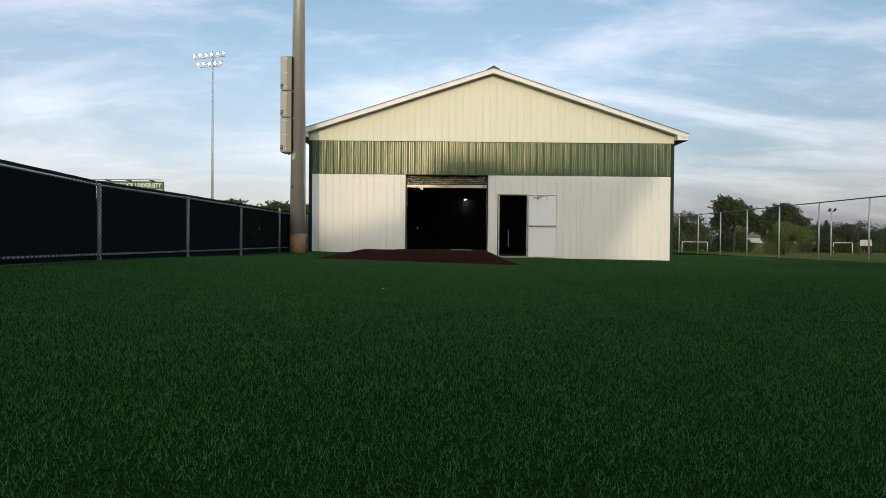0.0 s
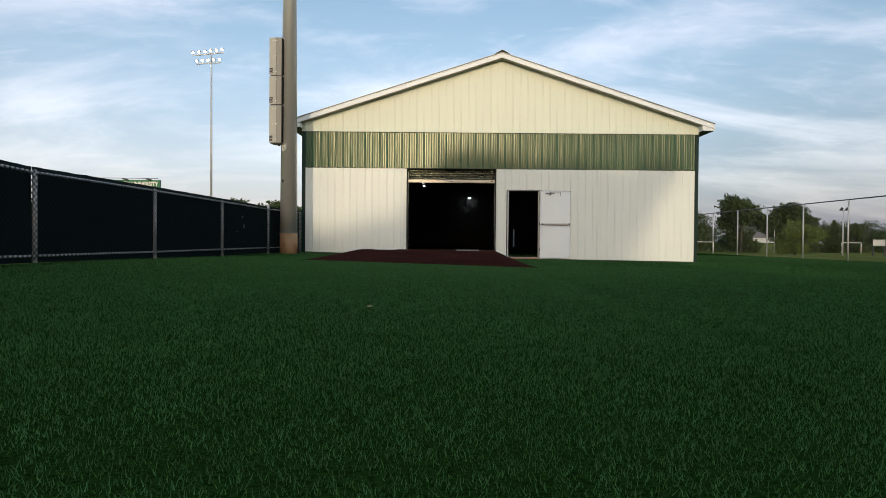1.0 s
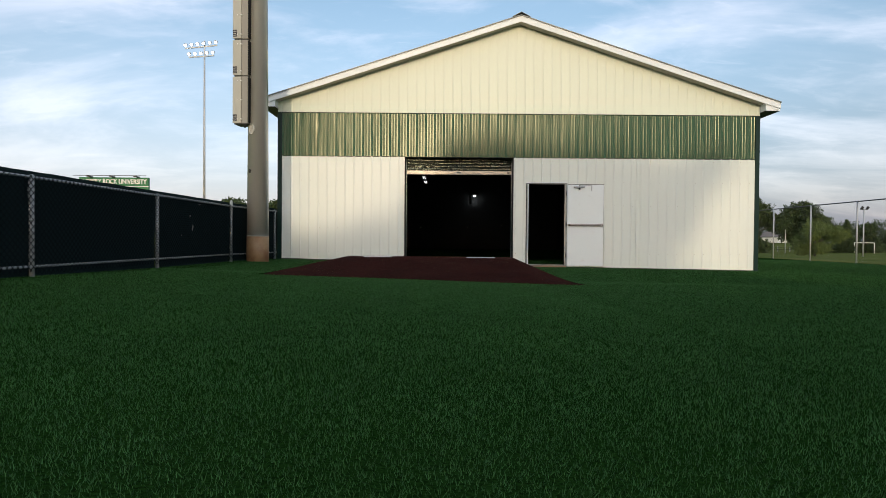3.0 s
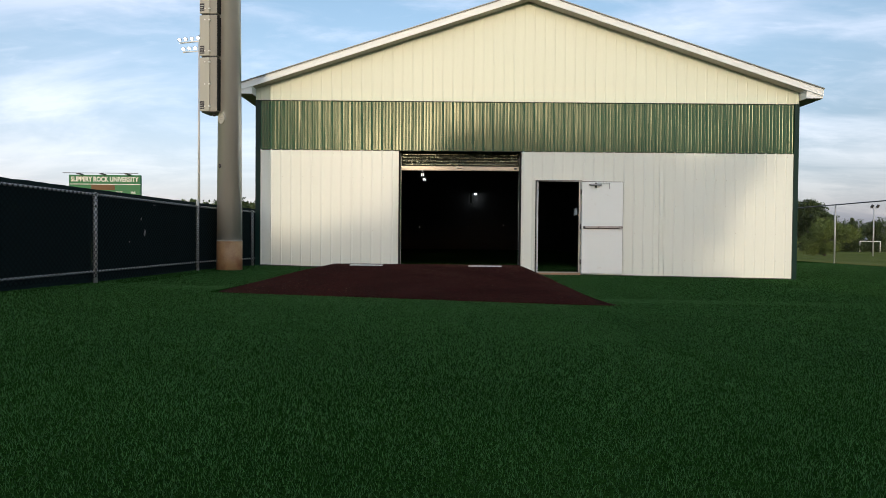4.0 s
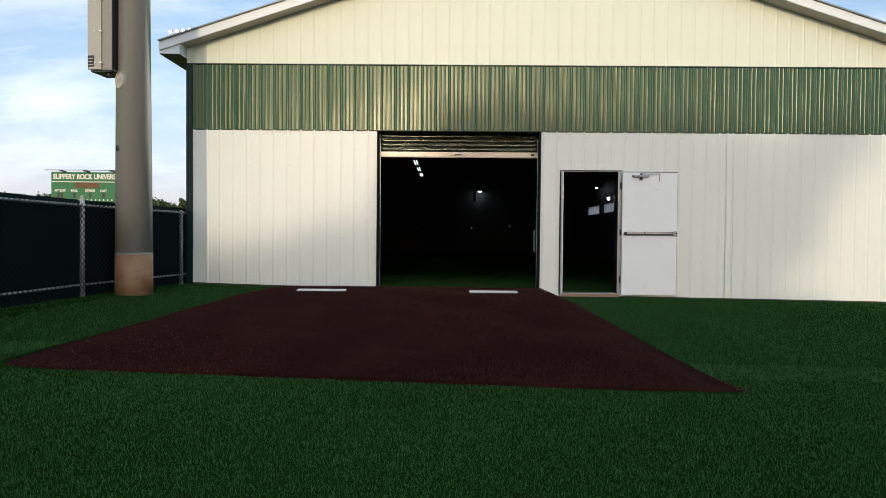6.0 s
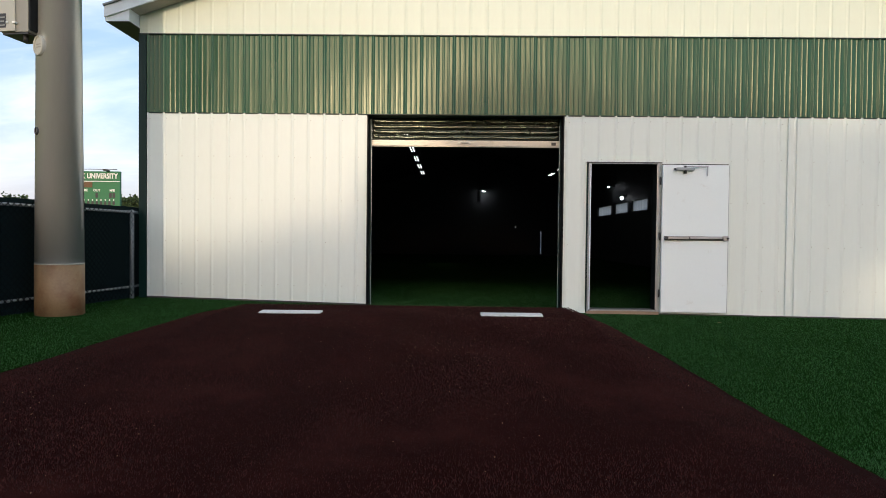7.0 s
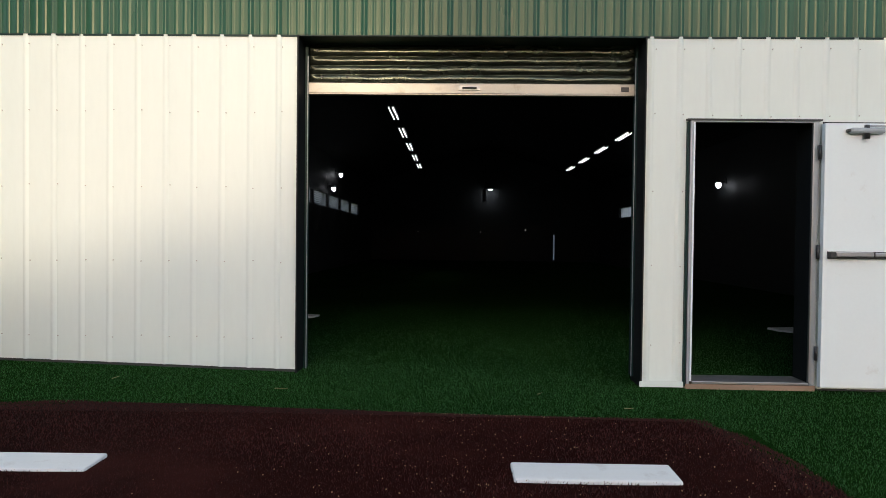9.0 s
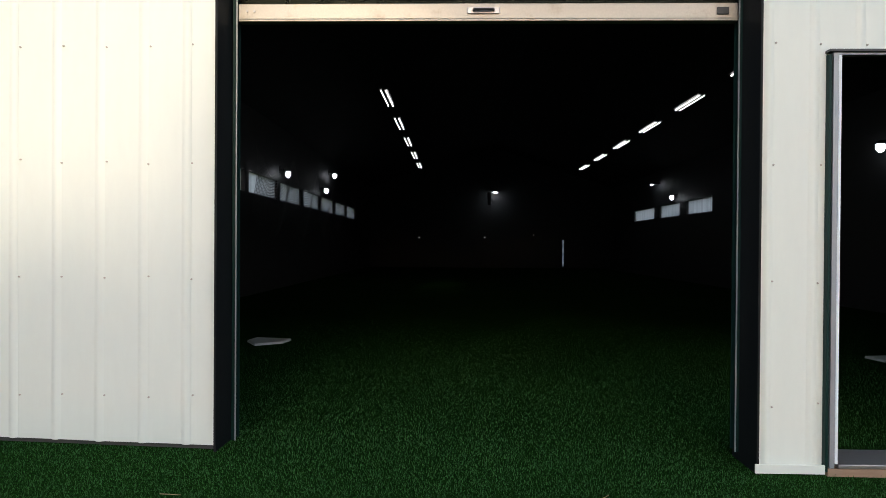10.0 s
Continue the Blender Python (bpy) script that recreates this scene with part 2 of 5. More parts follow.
M_CLAY = mat("clay_turf", (0.020, 0.0042, 0.0035), 0.95, vary=0.65, scale=0.9, fine_scale=140, bump=0.9, bump_scale=180, bump_dist=0.012, spec=0.04,
             dirt=(0.044, 0.0115, 0.0090), dirt_lo=0.48, dirt_hi=0.72, dirt_scale=1.3)
M_CLAYB = mat("clay_turf_fibre", (0.042, 0.0105, 0.0090), 0.8, vary=0.4, scale=1.2, random_vary=0.7, island=True, bump=0, spec=0.25)
M_RUBBER = mat("white_rubber", (0.74, 0.75, 0.74), 0.55, vary=0.05, scale=8, fine_scale=80, dirt=(0.5, 0.46, 0.42), dirt_lo=0.58, dirt_hi=0.85, dirt_scale=9)
M_BLADE = mat("turf_fibre", (0.040, 0.119, 0.037), 0.6, vary=0.45, scale=1.2, fine_scale=14, random_vary=0.45, island=True, bump=0, spec=0.12,
              dirt=(0.026, 0.085, 0.018), dirt_lo=0.48, dirt_hi=0.74, dirt_scale=5)
M_CONC = mat("concrete", (0.42, 0.41, 0.38), 0.85, vary=0.12, scale=1.5, fine_scale=30)
# both kept dark: the hall's gloom is put into these colours
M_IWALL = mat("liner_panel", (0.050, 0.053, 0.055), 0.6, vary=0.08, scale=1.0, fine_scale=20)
M_IDARK = mat("gloom_ceiling", (0.012, 0.012, 0.012), 0.8, vary=0.1)
M_LEAF = mat("leaves", (0.042, 0.070, 0.023), 0.6, vary=0.25, scale=0.3, fine_scale=2, random_vary=0.35, island=True, bump=0, spec=0.3)
# sunlight on the bush is put into this lighter leaf colour
M_BUSH = mat("sunlit_bush_leaves", (0.105, 0.150, 0.036), 0.6, vary=0.25, scale=0.8, fine_scale=4, random_vary=0.35, island=True, bump=0, spec=0.3)
M_BARK = mat("bark", (0.06, 0.055, 0.048), 0.9, vary=0.3, scale=4, bump=0.5, bump_scale=12, bump_dist=0.03, stretch=(1, 1, 0.2))
M_DRYLEAF = mat("dry_leaf", (0.34, 0.23, 0.13), 0.7, vary=0.2, scale=30)
M_SIGN = mat("sign_green", (0.02, 0.16, 0.06), 0.5, vary=0.06, scale=1)
M_SIGNW = mat("sign_white", (0.75, 0.77, 0.75), 0.6, vary=0.03)
M_BROWN = mat("sign_brown", (0.13, 0.07, 0.03), 0.7, vary=0.1)
M_ROOFSH = mat("house_roof", (0.16, 0.15, 0.14), 0.8, vary=0.15)
M_TUBE = glow("lit_tube", (1.0, 0.98, 0.94), 2.2)
M_BULB = glow("lit_bulb", (0.95, 0.98, 1.0), 3.0)
M_SMALL = glow("lit_pilot", (1.0, 0.97, 0.9), 1.2)
M_ENDLAMP = glow("lit_end_lamp", (0.92, 0.97, 1.0), 13.0)
M_FLOOD = glow("lit_floodlight", (0.95, 0.98, 1.0), 6.0)


def pane_material():
    m = bpy.data.materials.new("fibreglass_pane")
    m.use_nodes = True
    nt = m.node_tree
    nt.nodes.remove(nt.nodes["Principled BSDF"])
    tr = nt.nodes.new("ShaderNodeBsdfTranslucent")
    df = nt.nodes.new("ShaderNodeBsdfDiffuse")
    mixs = nt.nodes.new("ShaderNodeMixShader")
    wv = nt.nodes.new("ShaderNodeTexNoise")
    mp = nt.nodes.new("ShaderNodeMapping")
    geo = nt.nodes.new("ShaderNodeNewGeometry")
    mp.inputs["Scale"].default_value = (1, 26, 0.15)
    wv.inputs["Scale"].default_value = 1.5
    rp = nt.nodes.new("ShaderNodeValToRGB")
    rp.color_ramp.elements[0].color, rp.color_ramp.elements[1].color = (0.22, 0.23, 0.235, 1), (0.86, 0.88, 0.88, 1)
    nt.links.new(geo.outputs["Position"], mp.inputs[0]); nt.links.new(mp.outputs[0], wv.inputs["Vector"])
    nt.links.new(wv.outputs[0], rp.inputs[0]); nt.links.new(rp.outputs[0], tr.inputs[0])
    mixs.inputs[0].default_value = 0.25
    clear = nt.nodes.new("ShaderNodeBsdfTransparent")
    nt.nodes.remove(df)
    nt.links.new(tr.outputs[0], mixs.inputs[1]); nt.links.new(clear.outputs[0], mixs.inputs[2])
    nt.links.new(mixs.outputs[0], nt.nodes["Material Output"].inputs[0])
    return m


M_PANE = pane_material()

# the ground: one sheet, turf inside the fences, rough dry grass outside
TURF_L, TURF_R = -3.9, 17.6


def ground_material():
    m = bpy.data.materials.new("ground")
    m.use_nodes = True
    nt = m.node_tree
    b = nt.nodes["Principled BSDF"]
    L = nt.links.new
    geo = nt.nodes.new("ShaderNodeNewGeometry")
    sp = nt.nodes.new("ShaderNodeSeparateXYZ")
    L(geo.outputs["Position"], sp.inputs[0])

    def noise_(sc, det=6.0):
        n = nt.nodes.new("ShaderNodeTexNoise")
        n.inputs["Scale"].default_value, n.inputs["Detail"].default_value = sc, det
        L(geo.outputs["Position"], n.inputs["Vector"])
        return n.outputs[0]

    def ramp(fac, a, b_, lo=0.3, hi=0.7):
        r = nt.nodes.new("ShaderNodeValToRGB")
        r.color_ramp.elements[0].position, r.color_ramp.elements[1].position = lo, hi
        r.color_ramp.elements[0].color, r.color_ramp.elements[1].color = (*a, 1), (*b_, 1)
        L(fac, r.inputs[0])
        return r.outputs[0]

    turf_big = ramp(noise_(0.5), (0.0090, 0.0305, 0.0060), (0.0125, 0.0410, 0.0078))
    turf_fine = ramp(noise_(90.0, 3.0), (0.55, 0.55, 0.55), (1.45, 1.45, 1.45), 0.35, 0.65)
    mul = nt.nodes.new("ShaderNodeMix"); mul.data_type = "RGBA"; mul.blend_type = "MULTIPLY"
    mul.inputs["Factor"].default_value = 1.0
    L(turf_big, mul.inputs["A"]); L(turf_fine, mul.inputs["B"])
    field = ramp(noise_(0.12, 8.0), (0.070, 0.105, 0.028), (0.145, 0.160, 0.056), 0.35, 0.65)
    inside = []
    for side, limit, sign in ((0, TURF_L, 1), (0, TURF_R, -1)):
        k = nt.nodes.new("ShaderNodeMath")
        k.operation = "GREATER_THAN" if sign > 0 else "LESS_THAN"
        k.inputs[1].default_value = limit
        L(sp.outputs[side], k.inputs[0])
        inside.append(k.outputs[0])
    both = nt.nodes.new("ShaderNodeMath"); both.operation = "MULTIPLY"
    L(inside[0], both.inputs[0]); L(inside[1], both.inputs[1])
    mix = nt.nodes.new("ShaderNodeMix"); mix.data_type = "RGBA"
    L(both.outputs[0], mix.inputs["Factor"]); L(field, mix.inputs["A"]); L(mul.outputs["Result"], mix.inputs["B"])
    L(mix.outputs["Result"], b.inputs["Base Color"])
    b.inputs["Roughness"].default_value = 0.9
    b.inputs["Specular IOR Level"].default_value = 0.0
    bp = nt.nodes.new("ShaderNodeBump")
    bp.inputs["Strength"].default_value, bp.inputs["Distance"].default_value = 0.8, 0.02
    L(noise_(110.0, 4.0), bp.inputs["Height"]); L(bp.outputs[0], b.inputs["Normal"])
    return m


M_GROUND = ground_material()

# ---- mesh helpers ----


def mesh_of(name, bm, material):
    me = bpy.data.meshes.new(name)
    bm.to_mesh(me)
    bm.free()
    me.materials.append(material)
    return me


def part(name, bm, material, parent, label=""):
    ob = new(name, mesh_of(name, bm, material) if isinstance(bm, bmesh.types.BMesh) else bm)
    ob.parent = parent
    if label:
        tagged(ob, label)
    return ob


def thing(name, label, category, group="", kind="", at=(0, 0, 0), turn=0):
    ob = new(name)
    ob.matrix_basis = pose(*at, 0, 0, turn)
    return tagged(ob, label, category, group, kind)


def box(bm, x0, x1, y0, y1, z0, z1, bevel=0.0):
    vs = bmesh.ops.create_cube(bm, size=1)["verts"]
    for v in vs:
        v.co = Vector((x0 + (v.co.x + 0.5) * (x1 - x0), y0 + (v.co.y + 0.5) * (y1 - y0), z0 + (v.co.z + 0.5) * (z1 - z0)))
    if bevel:
        es = list({e for v in vs for e in v.link_edges})
        bmesh.ops.bevel(bm, geom=es, offset=bevel, segments=2, affect="EDGES", profile=0.5)
    return bm


def boxed(*a, **k):
    return box(bmesh.new(), *a, **k)


def rod(bm, a, b, r0, r1=None, seg=12, caps=True):
    a, b = Vector(a), Vector(b)
    r1 = r0 if r1 is None else r1
    m = Matrix.Translation((a + b) / 2) @ (b - a).to_track_quat("Z", "Y").to_matrix().to_4x4()
    bmesh.ops.create_cone(bm, cap_ends=caps, segments=seg, radius1=r0, radius2=r1, depth=(b - a).length, matrix=m)
    return bm


def rodded(*a, **k):
    bm = rod(bmesh.new(), *a, **k)
    for f in bm.faces:
        f.smooth = len(f.verts) == 4
    return bm


def prism(points, axis, lo, hi):
    """A polygon drawn out along an axis. Points are (x, z) for axis y, (y, z) for axis x."""
    bm = bmesh.new()
    rows = []
    for d in (lo, hi):
        rows.append([bm.verts.new((p, d, q) if axis == "y" else (d, p, q)) for p, q in points])
    n = len(points)
    bm.faces.new(rows[0]); bm.faces.new(rows[1][::-1])
    for i in range(n):
        bm.faces.new((rows[0][i], rows[1][i], rows[1][(i + 1) % n], rows[0][(i + 1) % n]))
    bmesh.ops.recalc_face_normals(bm, faces=bm.faces)
    return bm


def smooth(a, b, x):
    t = min(1.0, max(0.0, (x - a) / (b - a)))
    return t * t * (3 - 2 * t)


# ---- the ground ----
GX = (-3000, -10, -3.7, -3.2, 0, 2.76, 4.1, 9, 17, 40, 3000)
GZ = (0.10, 0.08, 0.065, 0.055, -0.025, -0.100, -0.105, -0.160, -0.22, -0.30, -0.30)


def grade(x, y):
    z = float(np.interp(x, GX, GZ))
    z += 0.07 * (1 - smooth(-12, -4, y)) * (1 - smooth(5, 16, x))
    inside_z = -0.055
    if -3.2 < x < 9.0 and y > 0:
        z += (inside_z - z) * smooth(0.1, 1.6, y)
    if x > 17:
        z += (2.3 * smooth(122, 168, y) - 1.3 * smooth(0, 105, y)) * smooth(17, 30, x)
    return z


def ground_mesh():
    xs = sorted({-3000, -1200, -500, -250, -120, -60, -30, -15, *np.arange(-9, 20.01, 0.5).tolist(), 23, 27, 32, 40, 50, 65, 85, 110, 150, 220, 400, 900, 3000})
    ys = sorted({-3000, -1000, -400, -200, -100, -60, -40, *np.arange(-30, 5.01, 0.5).tolist(), 8, 12, 17, 23, 30, 38, 48, 60, 75, 90, 110, 130, 150, 180, 240, 400, 900, 3000})
    bm = bmesh.new()
    grid = [[bm.verts.new((x, y, grade(x, y))) for y in ys] for x in xs]
    for i in range(len(xs) - 1):
        for j in range(len(ys) - 1):
            f = bm.faces.new((grid[i][j], grid[i + 1][j], grid[i + 1][j + 1], grid[i][j + 1]))
            f.smooth = True
    return bm


ground = new("ground", mesh_of("ground", ground_mesh(), M_GROUND))
tagged(ground, "dark green artificial turf with rough dry field beyond", "ground", kind="structure")

# ---- the pitching mound ----
MX0, MX1, MY0, MY1 = -1.84, 3.14, -6.45, -1.02


def mound_z(x, y):
    fx = min(1.0, max(0.0, (x - MX0) / 0.75), max(0.0, (MX1 - x) / 0.65))
    fy = min(1.0, max(0.0, (y - MY0) / 3.55), max(0.0, (MY1 - y) / 0.85))
    f = max(0.0, min(fx, 1.0) * min(fy, 1.0))
    base = grade(x, y)
    return base + f * (0.180 - base) + 0.012 * min(1.0, f * 12)


def mound_mesh():
    bm = bmesh.new()
    nx, ny = 60, 70
    grid = []
    for i in range(nx + 1):
        row = []
        for j in range(ny + 1):
            x, y = MX0 + (MX1 - MX0) * i / nx, MY0 + (MY1 - MY0) * j / ny
            # worn, slightly uneven outline with rounded back corners
            x2, y2 = x, y
            u, v = abs(2 * i / nx - 1), 2 * j / ny - 1
            if v > 0:
                x2 = (x - 0.6) * (1 - 0.10 * v ** 4) + 0.6
                y2 = y - 0.28 * v ** 4 * u ** 4
            if v < -0.6 and x > 0.6:
                x2 += 0.16 * u ** 3 * ((-v - 0.6) / 0.4) ** 2
                y2 += 0.05 * u * ((-v - 0.6) / 0.4) ** 2
            if i in (0, nx) or j in (0, ny):
                x2 += 0.025 * (noise.noise((x * 3, y * 3, 1.0)))
                y2 += 0.025 * (noise.noise((x * 3, y * 3, 7.0)))
            z = mound_z(x, y) + 0.006 * noise.noise((x * 1.7, y * 1.7, 0.3))
            if i in (0, nx) or j in (0, ny):
                z = grade(x2, y2) - 0.01
            row.append(bm.verts.new((x2, y2, z)))
        grid.append(row)
    for i in range(nx):
        for j in range(ny):
            f = bm.faces.new((grid[i][j], grid[i + 1][j], grid[i + 1][j + 1], grid[i][j + 1]))
            f.smooth = True
    return bm


mound = tagged(new("pitching_mound", mesh_of("pitching_mound", mound_mesh(), M_CLAY)),
               "low dark red-brown clay pitching mound on the turf", "pitching mound")


def pitching_rubber(x, y, turn):
    bm = boxed(-0.305, 0.305, -0.078, 0.078, -0.05, 0.0, bevel=0.008)
    ob = new("pitching_rubber", mesh_of("pitching_rubber", bm, M_RUBBER))
    ob.matrix_basis = pose(x, y, mound_z(x, y) + 0.016, 2.0, 0, turn)
    return tagged(ob, "scuffed white rubber pitching plate set in the clay mound", "pitching rubber", "pitching rubbers")


pitching_rubber(-0.398, -2.575, 0.8)
pitching_rubber(1.795, -2.585, 0.2)

# ---- the building ----
BX0, BX1, BLEN = -3.26, 9.03, 26.6
OX0, OX1, OZ = 0.0, 2.76, 2.685
DX0, DX1, DZ = 3.13, 4.11, 1.998
BAND0, BAND1 = 2.69, 3.79
RIDGE_X, RIDGE_Z, SLOPE = 2.89, 6.208, 0.325
building = thing("training_building", "long metal barn with white walls, green band and cream gable", "building")


def roof_z(x):
    return RIDGE_Z - SLOPE * abs(x - RIDGE_X)


def base_z(x):
    return float(np.interp(x, (-3.3, 0, 2.76, 4.1, 9.1), (0.083, 0.0, -0.078, -0.085, -0.140)))


RIB0, RIB = -0.163, 0.2286


def profile_stops(x0, x1, minor=True, low=False):
    """Stops (x, depth) of the sheet between x0 and x1."""
    stops = []
    k0, k1 = math.floor((x0 - RIB0) / RIB) - 1, math.ceil((x1 - RIB0) / RIB) + 1
    for k in range(k0, k1 + 1):
        c = RIB0 + k * RIB
        tall, foot, crest = (0.024, 0.023, 0.009) if minor else ((0.008 if low else 0.011), 0.024, 0.010)
        stops += [(c - foot - 0.004, 0.0), (c - foot, 0.0), (c - crest, tall), (c + crest, tall), (c + foot, 0.0), (c + foot + 0.004, 0.0)]
        for m in (c + 0.345 * RIB, c + 0.655 * RIB) if minor else ():
            stops += [(m + d, h) for d, h in ((-0.018, 0.0), (-0.014, 0.0002), (-0.008, 0.0030), (0.0, 0.0046), (0.008, 0.0030), (0.014, 0.0002), (0.018, 0.0))]
    xs = [s[0] for s in stops]
    ds = [s[1] for s in stops]
    mid = [s for s in stops if x0 < s[0] < x1]
    return [(x0, float(np.interp(x0, xs, ds)))] + mid + [(x1, float(np.interp(x1, xs, ds)))]


def siding_panel(x0, x1, low, high, material, front, label="", wave=0.0):
    """One sheet of ribbed siding whose lower and upper edges follow low(x) and high(x)."""
    bm = bmesh.new()
    st = profile_stops(x0, x1, material is M_GREEN, material is M_GABLE)
    nrow = 7
    rows = []
    for x, d in st:
        col = []
        zl, zh = low(x), high(x)
        for k in range(nrow):
            z = zl + (zh - zl) * k / (nrow - 1)
            w = wave * noise.noise((x * 2.2, z * 1.3, 4.0)) + 0.4 * wave * noise.noise((x * 11, z * 3, 9.0))
            edge = 0.004 * noise.noise((x * 9, 2.0, zl)) if k == 0 else 0.0
            col.append(bm.verts.new((x, front - d + w, z + edge)))
        rows.append(col)
    for i in range(len(st) - 1):
        for k in range(nrow - 1):
            bm.faces.new((rows[i][k], rows[i + 1][k], rows[i + 1][k + 1], rows[i][k + 1])).smooth = True

    def copy(v, back=False):
        return bm.verts.new((v.co.x, front + 0.004 if back else v.co.y, v.co.z))

    for k in (0, nrow - 1):
        line = [copy(r[k]) for r in rows]
        bm.faces.new((copy(rows[0][k], True), *line, copy(rows[-1][k], True)))
    for side in (rows[0], rows[-1]):
        bm.faces.new((copy(side[0], True), *[copy(v) for v in side], copy(side[-1], True)))
    return part("siding_panel", bm, material, building, label)


SHEET = 4 * RIB
EDGE0 = RIB0 + 0.024


def sheets(x0, x1, cuts=()):
    k = math.floor((x0 - EDGE0) / SHEET)
    marks = sorted({x0, x1, *[c for c in cuts if x0 < c < x1], *[EDGE0 + SHEET * i for i in range(k, k + 20) if x0 + 0.03 < EDGE0 + SHEET * i < x1 - 0.03]})
    return list(zip(marks[:-1], marks[1:]))


for n, (a, b) in enumerate(sheets(-3.145, 8.92, (OX0, OX1, DX0 - 0.02, DX1 + 0.02))):
    mid = (a + b) / 2
    if OX0 < mid < OX1:
        continue
    low = (lambda x: DZ + 0.03) if DX0 - 0.02 < mid < DX1 + 0.02 else base_z
    siding_panel(a, b, low, lambda x: OZ + 0.004, M_WHITE, -0.012 - 0.0015 * (n % 2), "white ribbed steel siding sheet", 0.003)
for n, (a, b) in enumerate(sheets(-3.145, 8.92)):
    siding_panel(a, b, lambda x: BAND0, lambda x: BAND1, M_GREEN, -0.004 - 0.0015 * (n % 2), "dark green ribbed steel siding sheet", 0.006)
for n, (a, b) in enumerate(sheets(-3.25, 9.02, (RIDGE_X,))):
    siding_panel(a, b, lambda x: BAND1 + 0.012, lambda x: roof_z(x) - 0.160, M_GABLE, -0.014 - 0.0015 * (n % 2), "cream ribbed steel gable sheet", 0.003)


SCREW = mesh_of("screw", rodded((0, 0, 0), (0, -0.007, 0), 0.0055, 0.004, seg=6), M_SOFFIT)
for ob in [o for o in building.children if o.name.startswith("siding_panel") and o.data.materials[0] is M_WHITE]:
    xs_ = [v.co.x for v in ob.data.vertices]
    zlow = min(v.co.z for v in ob.data.vertices)
    k = math.ceil((min(xs_) - RIB0 - 0.03) / RIB)
    while RIB0 + k * RIB + 0.034 < max(xs_):
        x = RIB0 + k * RIB + 0.032
        k += 1
        if x < min(xs_) + 0.005:
            continue
        for z in (0.25, 0.865, 1.47, 2.075, 2.60):
            if z > zlow + 0.03:
                sc = new("screw", SCREW)
                sc.parent = ob
                sc.location = (x + random.uniform(-0.006, 0.006), -0.014, z + random.uniform(-0.012, 0.012))
part("seam_trim", boxed(6.015, 6.065, -0.040, -0.0285, base_z(6.04) + 0.01, OZ - 0.012, bevel=0.004), M_WHITE, building)
part("base_flashing", boxed(OX1 - 0.012, DX0 - 0.035, -0.044, -0.034, base_z(2.9) - 0.012, base_z(2.9) + 0.035, bevel=0.003), M_WHITE, building)


def wall_core():
    bm = bmesh.new()
    y0, y1 = 0.004, 0.22
    box(bm, BX0 + 0.01, OX0 - 0.002, y0, y1, -0.3, OZ)
    box(bm, OX1 + 0.002, DX0 - 0.06, y0, y1, -0.3, OZ)
    box(bm, DX0 - 0.06, DX1 + 0.06, y0, y1, DZ + 0.06, OZ)
    box(bm, DX1 + 0.06, BX1 - 0.01, y0, y1, -0.3, OZ)
    box(bm, BX0 + 0.01, BX1 - 0.01, y0, y1, OZ + 0.0, BAND1)
    return bm


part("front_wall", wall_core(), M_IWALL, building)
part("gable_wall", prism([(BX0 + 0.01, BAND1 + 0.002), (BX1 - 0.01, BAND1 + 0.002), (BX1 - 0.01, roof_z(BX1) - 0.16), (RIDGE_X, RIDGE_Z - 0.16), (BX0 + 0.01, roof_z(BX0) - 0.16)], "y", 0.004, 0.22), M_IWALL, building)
# green corner posts
for x0, x1 in ((BX0 + 0.002, -3.147), (8.922, BX1 - 0.002)):
    bm = boxed(x0, x1, -0.034, 0.05, -0.25, BAND1 - 0.006, bevel=0.004)
    part("corner_trim", bm, M_DKGREEN, building, "dark green corner post")
part("band_flashing", boxed(-3.26, 9.03, -0.030, 0.0, BAND1 - 0.004, BAND1 + 0.010), M_DKGREEN, building)
# dark strip drawn as shadow under the band, broken by the white ribs' crests
part("gap_strip", boxed(-3.145, 8.92, -0.0195, -0.0165, BAND0 - 0.014, BAND0 + 0.002), M_DKGREEN, building)
# the joint between two sheets
part("joint_strip", boxed(5.895, 5.925, -0.042, -0.02, base_z(5.9), OZ - 0.003, bevel=0.005), M_WHITE, building)

# side walls with a run of high windows, back wall
WIN_Z0, WIN_Z1 = 2.10, 2.60


def side_wall(x0, x1, spans, panes_label):
    """A long wall with window openings; returns nothing."""
    bm = bmesh.new()
    box(bm, x0, x1, 0.222, BLEN, -0.3, WIN_Z0)
    box(bm, x0, x1, 0.222, BLEN, WIN_Z1, 4.05)
    y = 0.222
    for a, b in spans + [(BLEN, BLEN)]:
        box(bm, x0, x1, y, a, WIN_Z0, WIN_Z1)
        y = b
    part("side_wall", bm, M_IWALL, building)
    for a, b in spans:
        win = part("window", frame_mesh(x0, x1, a, b), M_DARK, building, panes_label)
        part("pane", boxed((x0 + x1) / 2 - 0.004, (x0 + x1) / 2 + 0.004, a + 0.04, b - 0.04, WIN_Z0 + 0.03, WIN_Z1 - 0.03), M_PANE, win)


